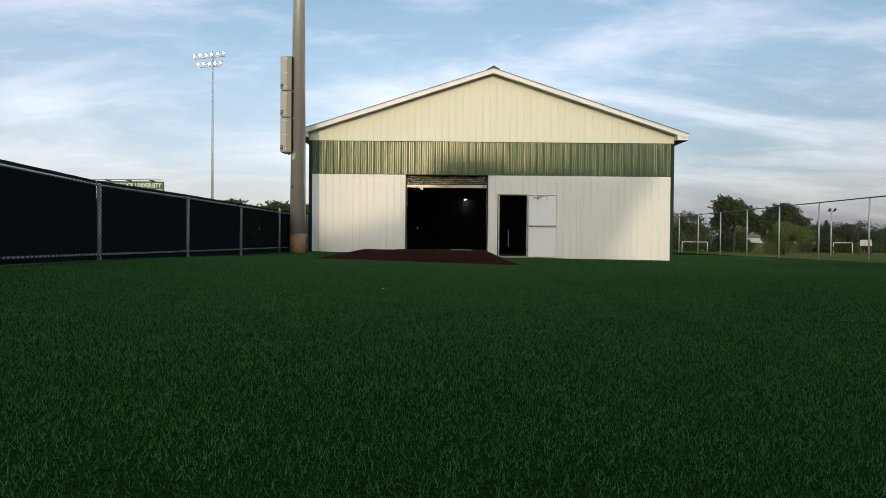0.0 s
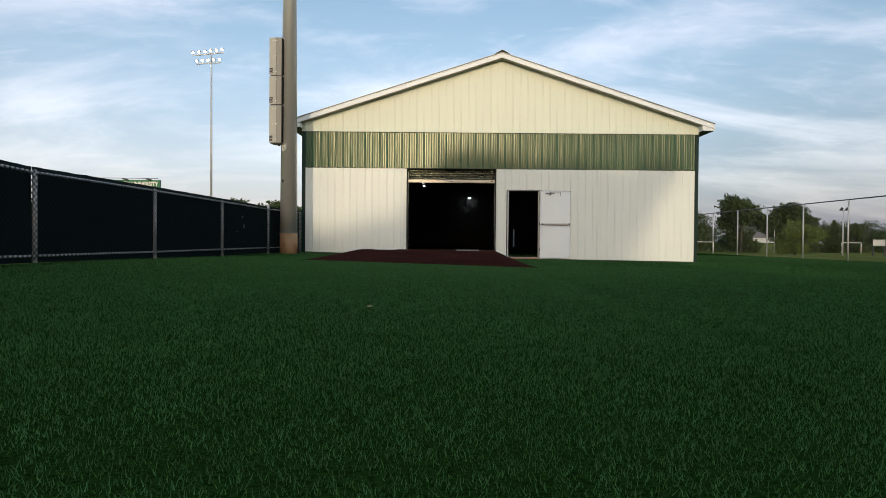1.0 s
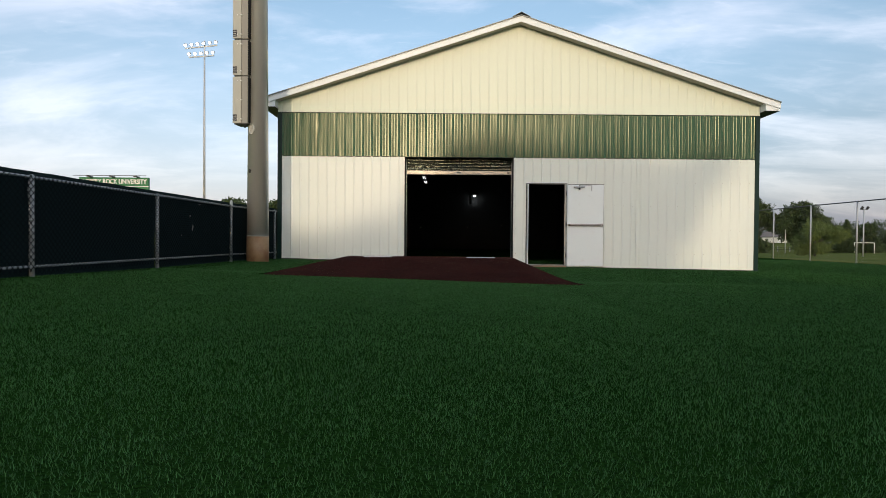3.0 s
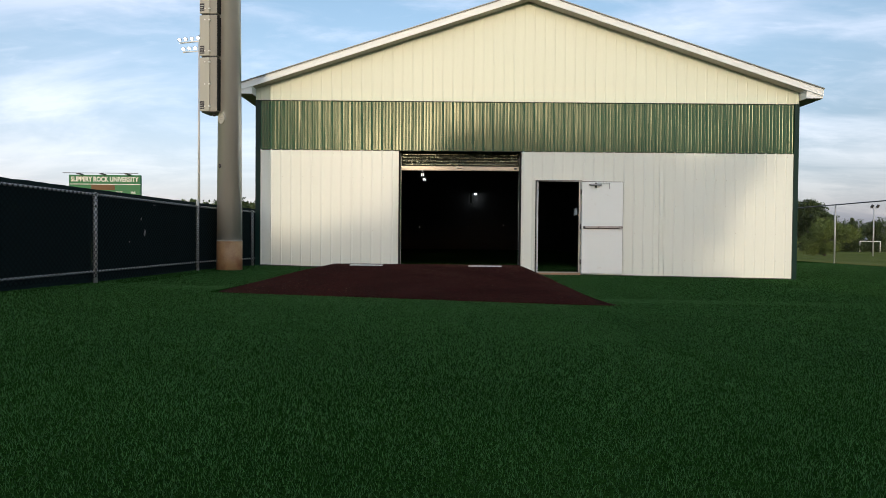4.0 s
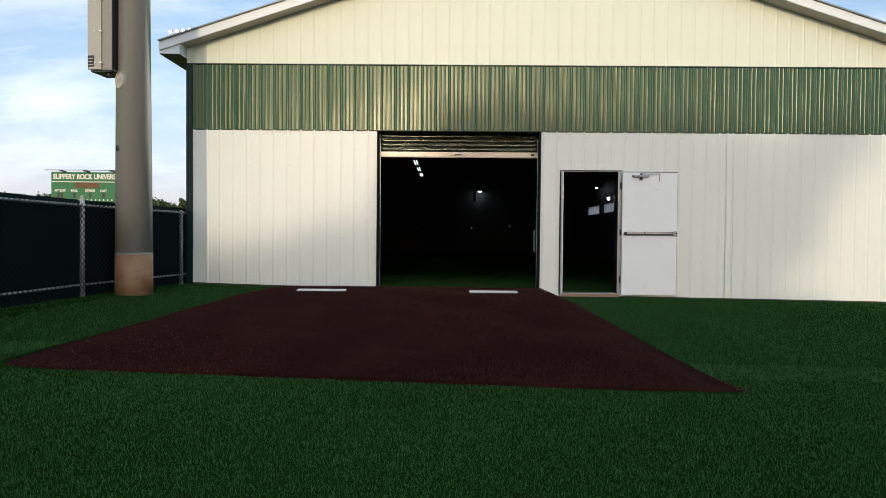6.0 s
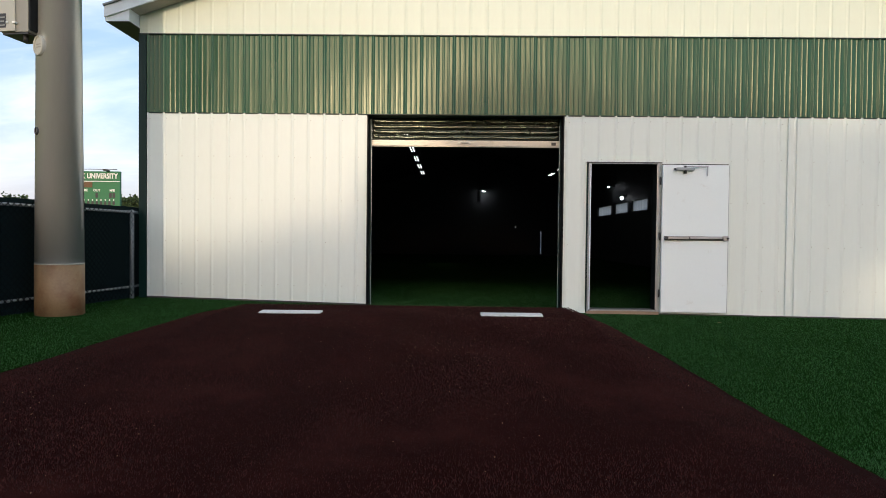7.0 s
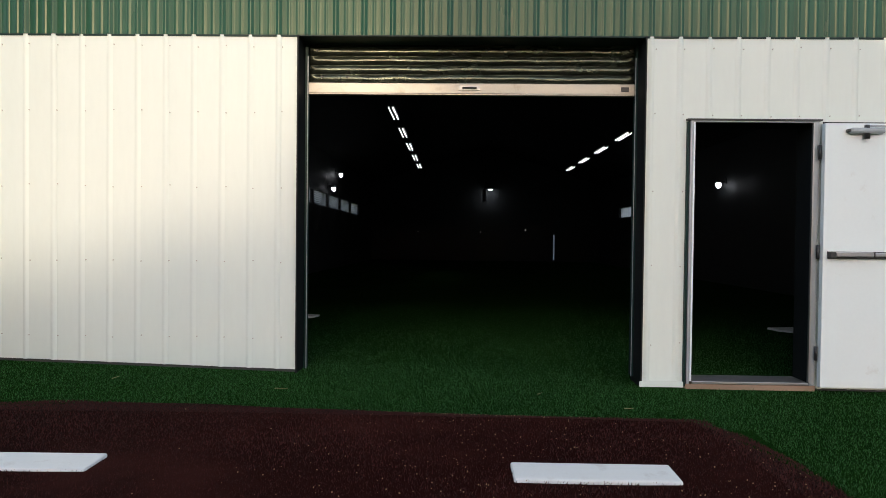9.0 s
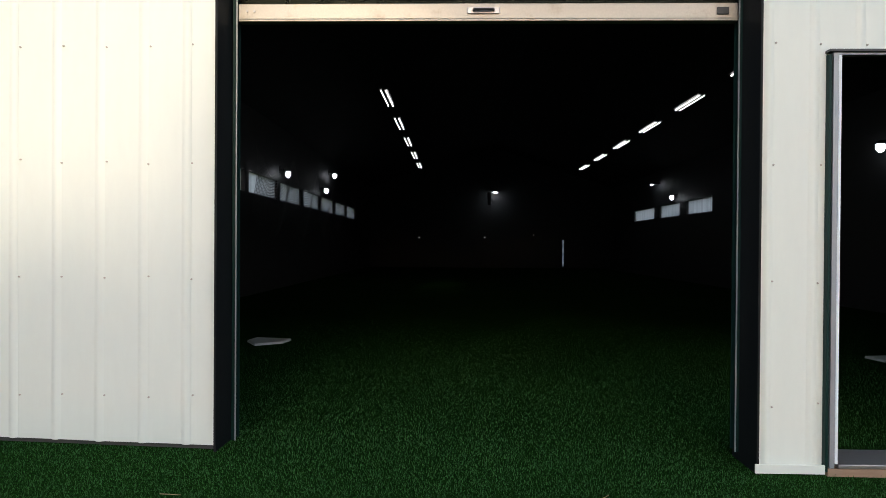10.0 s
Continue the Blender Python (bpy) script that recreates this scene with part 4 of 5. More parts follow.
def enclosure(z0, z1):
    h = z1 - z0
    enc = thing("electrical_enclosure", "grey-tan steel ballast enclosure strapped to the pole", "electrical box", "pole enclosures", at=(PX - 0.115, PY - 0.12, z0), turn=-7)
    # body in the shaded tone, cover in the lit one
    part("body", boxed(-0.33, -0.01, -0.17, 0.17, 0.006, h - 0.006, bevel=0.008), M_BOX_SHADED, enc)
    part("cover", boxed(-0.348, -0.150, -0.192, -0.172, 0.012, h - 0.012, bevel=0.006), M_BOX, enc)
    # near-black sheet paints in the shade under the box
    part("underside", boxed(-0.32, -0.02, -0.16, 0.16, -0.012, 0.004), M_DARK, enc)
    rows_ = (0.1, h / 2, h - 0.1) if h > 0.9 else (0.1, h - 0.1)
    for z in rows_:
        part("latch", boxed(-0.246, -0.226, -0.204, -0.1925, z - 0.012, z + 0.012, bevel=0.003), M_SIGNW, enc, "bright latch")
        part("latch", boxed(-0.172, -0.132, -0.206, -0.1725, z - 0.012, z + 0.012, bevel=0.004), M_SIGNW, enc, "bright latch")
    part("label_plate", boxed(-0.342, -0.250, -0.1945, -0.1925, 0.05, 0.20), M_DARK, enc, "dark rating label")
    for i in range(3):
        part("label_bar", boxed(-0.334, -0.262 - 0.012 * (i % 2), -0.1965, -0.1946, 0.072 + 0.042 * i, 0.082 + 0.042 * i), M_BOX, enc)
    # black plate added to draw the shaded gap between box and pole
    part("mounting_plate", boxed(-0.009, 0.012, -0.165, 0.16, 0.03, h - 0.03), M_SHADE, enc, "black plate put in as the shaded gap beside the pole")
    part("bracket", boxed(0.0125, 0.10, -0.05, 0.05, 0.05, h - 0.05), M_BOX_SHADED, enc)
    if z0 < 3.5:
        part("conduit_stub", rodded((-0.10, -0.10, -0.012), (-0.10, -0.10, -0.075), 0.028, 0.026, seg=14), M_DARK, enc)
    return enc


for z0, z1 in ((3.09, 4.13), (4.14, 4.93), (4.94, 5.98)):
    enclosure(z0, z1)
# ---- windscreen fence on the near side ----
FP = [(-3.34, 0.40), (-3.28, -0.17), (-3.61, -2.35), (-3.70, -5.50), (-3.80, -8.35), (-3.98, -11.10), (-4.10, -13.95), (-4.22, -16.95), (-4.34, -19.95), (-4.46, -22.95), (-4.58, -25.95)]
FTOPS = [1.31, 1.31, 1.31, 1.31, 1.31, 1.31, 1.41, 1.43, 1.43, 1.43, 1.43]
fence = thing("windscreen_fence", "galvanised chain-link fence backed with black windscreen fabric", "fence")
for n, (x, y) in enumerate(FP):
    ztop = FTOPS[n] + (0.06 if n == 2 else -0.035)
    post = part("post", rodded((x, y, grade(x, y) - 0.1), (x, y, ztop), 0.029, seg=14), M_GALV, fence)
    part("post_cap", rodded((x, y, ztop), (x, y, ztop + 0.025), 0.033, 0.012, seg=14), M_GALV, post)
    for z in (0.35, 0.75, 1.1):
        part("band", rodded((x, y, z), (x, y, z + 0.022), 0.033, seg=14), M_GALV, post)


def wires_between(a, b, z0, z1, step, width, off, material, owner, name="mesh"):
    """Diamond wire between two posts, standing off towards the field by off."""
    ax, ay = a
    bx, by = b
    length = math.hypot(bx - ax, by - ay)
    ux, uy = (bx - ax) / length, (by - ay) / length
    nx, ny = -uy * off, ux * off
    if nx < 0:
        nx, ny = -nx, -ny
    H = z1 - z0
    verts, faces = [], []

    def add(s0, q0, s1, q1):
        d = math.hypot(s1 - s0, q1 - q0)
        ps, pq = -(q1 - q0) / d * width, (s1 - s0) / d * width
        base = len(verts)
        for s, q in ((s0 - ps, q0 - pq), (s1 - ps, q1 - pq), (s1 + ps, q1 + pq), (s0 + ps, q0 + pq)):
            verts.append((ax + ux * s + nx, ay + uy * s + ny, z0 + q))
        faces.append((base, base + 1, base + 2, base + 3))

    s = -H
    while s < length:
        for up in (True, False):
            s0, s1 = s, s + H
            q0, q1 = (0, H) if up else (H, 0)
            if s0 < 0:
                q0 = q0 + (q1 - q0) * (0 - s0) / (s1 - s0); s0c = 0
            else:
                s0c = s0
            if s1 > length:
                q1 = q0 + (q1 - q0) * (length - s0c) / (s1 - s0c); s1c = length
            else:
                s1c = s1
            if s1c - s0c > 0.01:
                add(s0c, q0, s1c, q1)
        s += step
    me = bpy.data.meshes.new(name)
    me.from_pydata(verts, [], faces)
    me.materials.append(material)
    return part(name, me, material, owner)


for (a, b, ta, tb) in zip(FP[:-1], FP[1:], FTOPS[:-1], FTOPS[1:]):
    za, zb = grade(*a), grade(*b)
    bm = bmesh.new()
    rod(bm, (*a, ta - 0.045), (*b, tb - 0.045), 0.018, seg=10)
    part("top_rail", bm, M_GALV, fence)
    bm = bmesh.new()
    rod(bm, (*a, 0.22), (*b, 0.22), 0.016, seg=10)
    part("bottom_rail", bm, M_GALV, fence)
    # fabric hangs just behind the rails, a little slack
    bm = bmesh.new()
    ux, uy = b[0] - a[0], b[1] - a[1]
    ln = math.hypot(ux, uy)
    px_, py_ = uy / ln, -ux / ln
    if px_ > 0:
        px_, py_ = -px_, -py_
    cols = []
    nseg = 24
    for i in range(nseg + 1):
        f = i / nseg
        row = []
        for k in range(9):
            g = k / 8
            z = (za + (zb - za) * f - 0.0) * (1 - g) + (ta + (tb - ta) * f + 0.03) * g + 0.012 * noise.noise((f * 14 + a[1], g * 2, 3)) * (g > 0.9)
            o = 0.045 + 0.012 * noise.noise((f * 5 + a[1], g * 3, 5.0))
            row.append(bm.verts.new((a[0] + ux * f + px_ * o, a[1] + uy * f + py_ * o, z)))
        cols.append(row)
    for i in range(nseg):
        for k in range(8):
            fc = bm.faces.new((cols[i][k], cols[i + 1][k], cols[i + 1][k + 1], cols[i][k + 1]))
            fc.smooth = True
    bmesh.ops.solidify(bm, geom=bm.faces, thickness=0.002)
    part("windscreen", bm, M_SCREEN, fence, "black woven windscreen fabric")
    wires_between(a, b, max(za, zb) + 0.03, min(ta, tb) - 0.02, 0.078, 0.006, 0.040, M_WIRE, fence)

# pale tears in the fabric
for x, y, z, w, h in ((-3.606, -4.34, 0.76, 0.035, 0.13), (-3.606, -4.45, 0.97, 0.02, 0.06), (-3.63, -4.75, 0.62, 0.02, 0.03), (-3.60, -4.05, 1.20, 0.05, 0.02)):
    bm = bmesh.new()
    ring = [bm.verts.new((x + 0.004 * math.sin(a * 3), y + w * math.cos(a) * (0.7 + 0.3 * math.sin(a * 2 + z)), z + h * 0.5 * math.sin(a) * (0.8 + 0.2 * math.cos(a * 3)))) for a in [k * math.pi / 5 for k in range(10)]]
    bm.faces.new(ring)
    bmesh.ops.solidify(bm, geom=bm.faces, thickness=0.002)
    part("fabric_tear", bm, M_WIREG, fence, "pale frayed tear")

# ---- tall open fence across the far side ----
tall = thing("tall_fence", "tall open chain-link fence with galvanised posts", "fence")
TFX = 17.6
tall_posts = [(TFX, -24.75 + 3.05 * k) for k in range(24)]
for x, y in tall_posts:
    part("post", rodded((x, y, grade(x, y) - 0.1), (x, y, grade(x, y) + 2.50), 0.031, seg=10), M_GALV, tall)
for a, b in zip(tall_posts[:-1], tall_posts[1:]):
    bm = bmesh.new()
    rod(bm, (*a, grade(*a) + 2.48), (*b, grade(*b) + 2.48), 0.024, seg=8)
    part("top_rail", bm, M_DARK, tall)
    wires_between(a, b, grade(*a) + 0.03, grade(*a) + 2.46, 0.16, 0.0011, 0.03, M_WIREG, tall)

# ---- trees ----


def crown_mesh(seed, blobs, leaves, size, foliage=None):
    """Leaf clumps scattered through several lobes; uneven, with gaps."""
    r = np.random.RandomState(seed)
    weights = np.array([b[3] ** 2 for b in blobs])
    pick = r.choice(len(blobs), leaves, p=weights / weights.sum())
    bl = np.array(blobs)
    d = r.normal(size=(leaves, 3))
    d /= np.linalg.norm(d, axis=1)[:, None]
    rad = r.uniform(0.35, 1.0, leaves) ** 0.5
    lump = 1 + 0.25 * np.sin(d[:, 0] * 7 + seed) * np.cos(d[:, 1] * 6) + 0.18 * np.sin(d[:, 2] * 11 + d[:, 0] * 5)
    c = bl[pick, :3] + d * (rad * lump)[:, None] * bl[pick, 3][:, None] * np.array([1, 1, 0.82])
    a = r.normal(size=(leaves, 3)); a /= np.linalg.norm(a, axis=1)[:, None]
    b = np.cross(a, r.normal(size=(leaves, 3))); b /= np.linalg.norm(b, axis=1)[:, None]
    s = size * r.uniform(0.5, 1.25, leaves)[:, None]
    v = np.stack([c - a * s, c - b * s * 0.6, c + a * s, c + b * s * 0.6], 1).reshape(-1, 3)
    me = bpy.data.meshes.new("crown")
    me.from_pydata(v.tolist(), [], np.arange(leaves * 4).reshape(-1, 4).tolist())
    me.materials.append(foliage or M_LEAF)
    return me


def tree(seed, height, spread, at, leaves=5000, size=0.22, label="broad leafy green tree", low=0.10, group="field trees", foliage=None):
    r = random.Random(seed)
    t = thing("tree", label, "tree", group, at=at)
    bm = bmesh.new()
    rod(bm, (0, 0, -0.3), (0.1, 0, height * 0.35), height * 0.028, height * 0.02, seg=10)
    rod(bm, (0.1, 0, height * 0.35), (0.0, 0.1, height * 0.75), height * 0.02, height * 0.007, seg=8)
    blobs = [(0, 0, height * 0.72, spread * 0.42)]
    for k in range(9):
        ang = k * 2.4 + r.uniform(-0.4, 0.4)
        zz = height * r.uniform(low + 0.16, 0.86)
        rr = spread * r.uniform(0.22, 0.62) * (1.15 - abs(zz / height - 0.55))
        end = (math.cos(ang) * rr, math.sin(ang) * rr, zz)
        rod(bm, (0.05, 0.05, zz * 0.6), end, height * 0.009, height * 0.003, seg=6)
        blobs.append((*end, spread * r.uniform(0.2, 0.36)))
    part("trunk", bm, M_BARK, t)
    part("crown", crown_mesh(seed, blobs, leaves, size, foliage), M_LEAF, t)
    return t


def at_ground(x, y):
    return (x, y, grade(x, y) - 0.1)


def conifer(seed, height, radius, at, leaves=9000, size=0.16):
    """A dark spire: whorls of short boughs round a straight trunk."""
    r = random.Random(seed)
    t = thing("tree", "narrow dark conifer beyond the field", "tree", "field trees", at=at)
    bm = bmesh.new()
    rod(bm, (0, 0, -0.3), (0, 0, height * 0.95), height * 0.018, 0.02, seg=8)
    blobs = []
    for k in range(26):
        f = 0.08 + 0.90 * k / 25
        rr = radius * (1.05 - f) * r.uniform(0.6, 0.9)
        ang = k * 2.4
        end = (math.cos(ang) * rr, math.sin(ang) * rr, height * f)
        rod(bm, (0, 0, height * f), end, 0.05, 0.02, seg=5)
        blobs.append((*end, 0.25 + radius * (1.05 - f) * 0.42))
    part("trunk", bm, M_BARK, t)
    part("crown", crown_mesh(seed, blobs, leaves, size), M_LEAF, t)
    return t


tree(11, 12.1, 8.2, at_ground(65.0, 110), 34000, 0.20, low=-0.05)
tree(12, 11.2, 7.6, at_ground(76.6, 112), 26000, 0.20, low=-0.02)
tree(13, 9.2, 9.0, at_ground(52, 114), 15000, 0.17)
conifer(14, 7.4, 2.2, at_ground(89.0, 116))
tree(15, 6.6, 4.6, at_ground(94.6, 118), 13000, 0.15, low=-0.05)
tree(16, 5.2, 5.0, at_ground(103, 119), 13000, 0.15, low=-0.05)
tree(17, 9.0, 9.0, at_ground(46, 118), 15000, 0.17)
tree(18, 4.3, 3.3, at_ground(42.6, 52), 36000, 0.065, "dense round green bush beyond the fence", low=-0.12, foliage=M_BUSH)
for k in range(9):
    tree(30 + k, 5.0 + (k * 37 % 5) * 0.35, 9.0, at_ground(44 + 14 * k, 178 + (k * 13 % 7)), 7000, 0.22, "dark green tree in a distant row", low=-0.05)
for k in range(14):
    tree(60 + k, (7.4 if k in (6, 7, 8) else 8.8) + (k * 29 % 7) * 0.25, 13.0, at_ground(-150 + 10.5 * k, 150 + (k * 17 % 9)), 15000, 0.50, "dark green tree in a distant row")

hedge_blobs = [(38 + 2.4 * k, 170 + 2.0 * math.sin(k * 1.7), grade(38 + 2.4 * k, 170) + 0.7 + 0.5 * math.sin(k * 2.3) ** 2, 1.5) for k in range(48)]
near_hedge = [(48 + 1.6 * k, 117 + 1.2 * math.sin(k * 1.9), grade(48 + 1.6 * k, 117) + 0.8 + (1.1 if k < 14 else 0.6) * math.sin(k * 2.1) ** 2, 1.7 if k < 14 else 1.4) for k in range(40) if not 14 <= k <= 18]
tagged(new("hedgerow", crown_mesh(401, near_hedge, 22000, 0.17)), "dark undergrowth below the field trees", "hedge", kind="stuff")
tagged(new("hedgerow", crown_mesh(400, hedge_blobs, 26000, 0.22)), "dark tangled hedgerow along the far field", "hedge", kind="stuff")

# ---- far field: goals, lamp pole, sign, house ----


def soccer_goal(x, y, w, h):
    g = thing("soccer_goal", "white metal soccer goal frame on the far field", "soccer goal", "soccer goals", at=at_ground(x, y))
    part("post", rodded((-w / 2, 0, 0), (-w / 2, 0, h), 0.07, seg=8), M_SIGNW, g)
    part("post", rodded((w / 2, 0, 0), (w / 2, 0, h), 0.07, seg=8), M_SIGNW, g)
    part("crossbar", rodded((-w / 2, 0, h), (w / 2, 0, h), 0.07, seg=8), M_SIGNW, g)
    return g


soccer_goal(55.6, 108, 5.4, 2.3)
soccer_goal(91.5, 114, 4.3, 2.4)
lamp_pole = thing("lamp_pole", "grey lamp pole with two dark floodlights", "lamp pole", at=at_ground(52.9, 59))
part("shaft", rodded((0, 0, -0.2), (0, 0, 6.0), 0.09, 0.06, seg=10), M_GALV, lamp_pole)
part("crossarm", boxed(-0.5, 0.5, -0.03, 0.03, 5.90, 5.96), M_DARK, lamp_pole)
for sx in (-0.34, 0.34):
    bm = boxed(sx - 0.13, sx + 0.13, -0.10, 0.13, 5.97, 6.36, bevel=0.05)
    bmesh.ops.rotate(bm, verts=bm.verts, cent=(sx, 0, 5.97), matrix=pose(0, 0, 0, 24, 22).to_3x3())
    part("floodlight", bm, M_DARK, lamp_pole)
board = thing("notice_board", "pale notice board on two dark posts", "sign", at=at_ground(54.7, 55))
part("panel", boxed(-0.75, 0.75, -0.03, 0.03, 1.35, 2.10, bevel=0.01), M_GALV, board)
for sx in (-0.66, 0.72):
    part("post", boxed(sx - 0.06, sx + 0.06, 0.031, 0.15, -0.1, 2.15), M_DARK, board)
house = thing("house", "small white gabled house among distant trees", "house", at=at_ground(99.0, 163), turn=32)
house.matrix_basis = house.matrix_basis @ Matrix.Diagonal((0.95, 0.85, 0.72, 1))
part("wall", prism([(-2.6, 0), (2.6, 0), (2.6, 2.5), (0, 4.4), (-2.6, 2.5)], "y", -3.0, 3.0), M_SIGNW, house)
for sx in (-1, 1):
    part("roof", prism([(0, 4.55), (sx * 3.0, 2.35), (sx * 3.0, 2.2), (0, 4.40)], "y", -3.3, 3.3), M_ROOFSH, house)
for sx in (-1.2, 1.2):
    win = part("window", boxed(sx - 0.45, sx + 0.45, -3.06, -3.002, 0.9, 2.0), M_TRIM, house)
    part("pane", boxed(sx - 0.38, sx + 0.38, -3.075, -3.062, 0.97, 1.93), M_DARK, win)
utility = thing("utility_pole", "slim grey pole standing by the field fence", "pole", at=at_ground(72.2, 110))
part("shaft", rodded((0, 0, -0.2), (0, 0, 5.6), 0.10, 0.07, seg=10), M_GALV, utility)
part("cap", rodded((0, 0, 5.6), (0, 0, 5.72), 0.085, 0.03, seg=10), M_DARK, utility)
rail_fence = thing("field_fence", "weathered wooden post fence along the far field", "fence")
for k in range(26):
    x, y = 42 + 2.8 * k, 124.0
    part("post", boxed(x - 0.09, x + 0.09, y - 0.09, y + 0.09, grade(x, y) - 0.1, grade(x, y) + 1.25), M_BOX, rail_fence)
for dz in (0.55, 1.05):
    part("rail", boxed(42, 112, 123.86, 123.90, grade(77, 124) + dz, grade(77, 124) + dz + 0.1), M_BARK, rail_fence)

# ---- stadium lights and scoreboard beyond the windscreen fence ----
mast = thing("stadium_light_mast", "tall slender steel mast with lit stadium floodlights", "stadium light", at=(-31.7, 66, 0))
part("shaft", rodded((0, 0, 0), (0, 0, 27.2), 0.19, 0.10, seg=14), M_GALV, mast)
for zc, lo, hi, n, rise in ((26.9, -2.5, 1.6, 6, 0.11), (25.6, -2.0, 1.2, 5, 0.08)):
    arm = boxed(lo - 0.1, hi + 0.1, -0.08, 0.08, zc - 0.55, zc - 0.42)
    for v in arm.verts:
        v.co.z += rise * v.co.x
    part("crossarm", arm, M_GALV, mast)
    mid_z = zc
    for i in range(n):
        x = lo + (hi - lo) * i / (n - 1)
        zc = mid_z + rise * x
        bm = bmesh.new()
        rod(bm, (x, -0.28, zc - 0.15), (x, 0.25, zc + 0.12), 0.26, 0.11, seg=14)
        fl = part("floodlight", bm, M_GALV, mast)
        bm = bmesh.new()
        rod(bm, (x, -0.31, zc - 0.165), (x, -0.285, zc - 0.152), 0.18, seg=14)
        part("lens", bm, M_FLOOD, fl)

SBX0, SBX1, SBY, SBZ0, SBZ1 = -48.9, -39.1, 65.0, 3.2, 8.15
sb = thing("scoreboard", "green baseball scoreboard with white lettering on steel posts", "scoreboard", at=(-1.01, -0.44, 0.74))
sb.matrix_basis = sb.matrix_basis @ Matrix.Diagonal((0.776, 0.776, 0.776, 1))
part("panel", boxed(SBX0, SBX1, SBY, SBY + 0.4, SBZ0, SBZ1, bevel=0.03), M_SIGN, sb)
part("trim", boxed(SBX0 - 0.02, SBX1 + 0.02, SBY - 0.03, SBY - 0.002, SBZ1 - 1.32, SBZ1 - 1.22), M_SIGNW, sb)
part("message_window", boxed(SBX0 + 3.1, SBX1 - 3.5, SBY - 0.06, SBY - 0.003, SBZ1 - 2.05, SBZ1 - 1.35), M_BROWN, sb, "brown blank message window")
part("lamp_rail", boxed(SBX0 - 0.3, SBX1 + 0.1, SBY - 0.9, SBY - 0.8, SBZ1 + 0.13, SBZ1 + 0.20), M_DARK, sb)
for f in (0.18, 0.5, 0.85):
    x = SBX0 + (SBX1 - SBX0) * f
    part("rail_bracket", boxed(x - 0.2, x + 0.2, SBY - 0.9, SBY + 0.1, SBZ1 + 0.003, SBZ1 + 0.128), M_DARK, sb)
for x in (SBX0 + 1.5, (SBX0 + SBX1) / 2, SBX1 - 1.5):
    part("post", boxed(x - 0.15, x + 0.15, SBY + 0.401, SBY + 0.7, -1.9, SBZ1 - 0.2), M_DARK, sb)


def lettering(text, x, z, size, owner, width=None, bold=0.012):
    """White letters standing on the board, as one mesh."""
    cu = bpy.data.curves.new("lettering", "FONT")
    cu.body, cu.size, cu.align_x, cu.align_y, cu.extrude, cu.offset = text, size, "CENTER", "CENTER", 0.01, bold
    tmp = new("lettering_tmp", cu)
    bpy.context.view_layer.update()
    me = bpy.data.meshes.new_from_object(tmp.evaluated_get(bpy.context.evaluated_depsgraph_get()))
    bpy.data.objects.remove(tmp)
    me.materials.clear()
    me.materials.append(M_SIGNW)
    w = max(v.co.x for v in me.vertices) - min(v.co.x for v in me.vertices)
    k = (width / w) if width else 1.0
    ob = part("lettering", me, M_SIGNW, owner)
    ob.matrix_basis = pose(x, SBY - 0.012, z, 90) @ Matrix.Diagonal((k, 1, 1, 1))
    return ob


SBW = SBX1 - SBX0
lettering("SLIPPERY ROCK UNIVERSITY", (SBX0 + SBX1) / 2, SBZ1 - 0.62, 0.90, sb, SBW * 0.95, 0.03)
for f, word in ((0.12, "AT BAT"), (0.31, "BALL"), (0.52, "STRIKE"), (0.70, "OUT"), (0.90, "H/E")):
    lettering(word, SBX0 + SBW * f, SBZ1 - 2.42, 0.42, sb, None, 0.012)
    for q in ((-0.22, 0.22) if word in ("AT BAT", "H/E") else (0.0,)):
        xx = SBX0 + SBW * f + q
        part("digit_window", boxed(xx - 0.17, xx + 0.17, SBY - 0.02, SBY - 0.003, SBZ1 - 3.35, SBZ1 - 2.72), M_DARK, sb)
lettering("GUEST", SBX0 + SBW * 0.12, SBZ1 - 3.95, 0.42, sb, None, 0.012)
for k in range(13):
    xx = SBX0 + SBW * (0.26 + 0.055 * k)
    part("inning_mark", boxed(xx - 0.06, xx + 0.06, SBY - 0.012, SBY - 0.003, SBZ1 - 3.72, SBZ1 - 3.52), M_SIGNW, sb)
    for zz in (0, -0.62):
        part("digit_window", boxed(xx - 0.15, xx + 0.15, SBY - 0.02, SBY - 0.003, SBZ1 - 4.25 + zz, SBZ1 - 3.80 + zz), M_DARK, sb)

# ---- trees behind the field that shade it from the low sun ----
SHADE_D = 75.0          # metres behind the wall
SHADE_DX = SHADE_D * math.tan(radians(SUN_AZ))
SHADE_DZ = SHADE_D * math.tan(radians(SUN_EL)) / math.cos(radians(SUN_AZ))


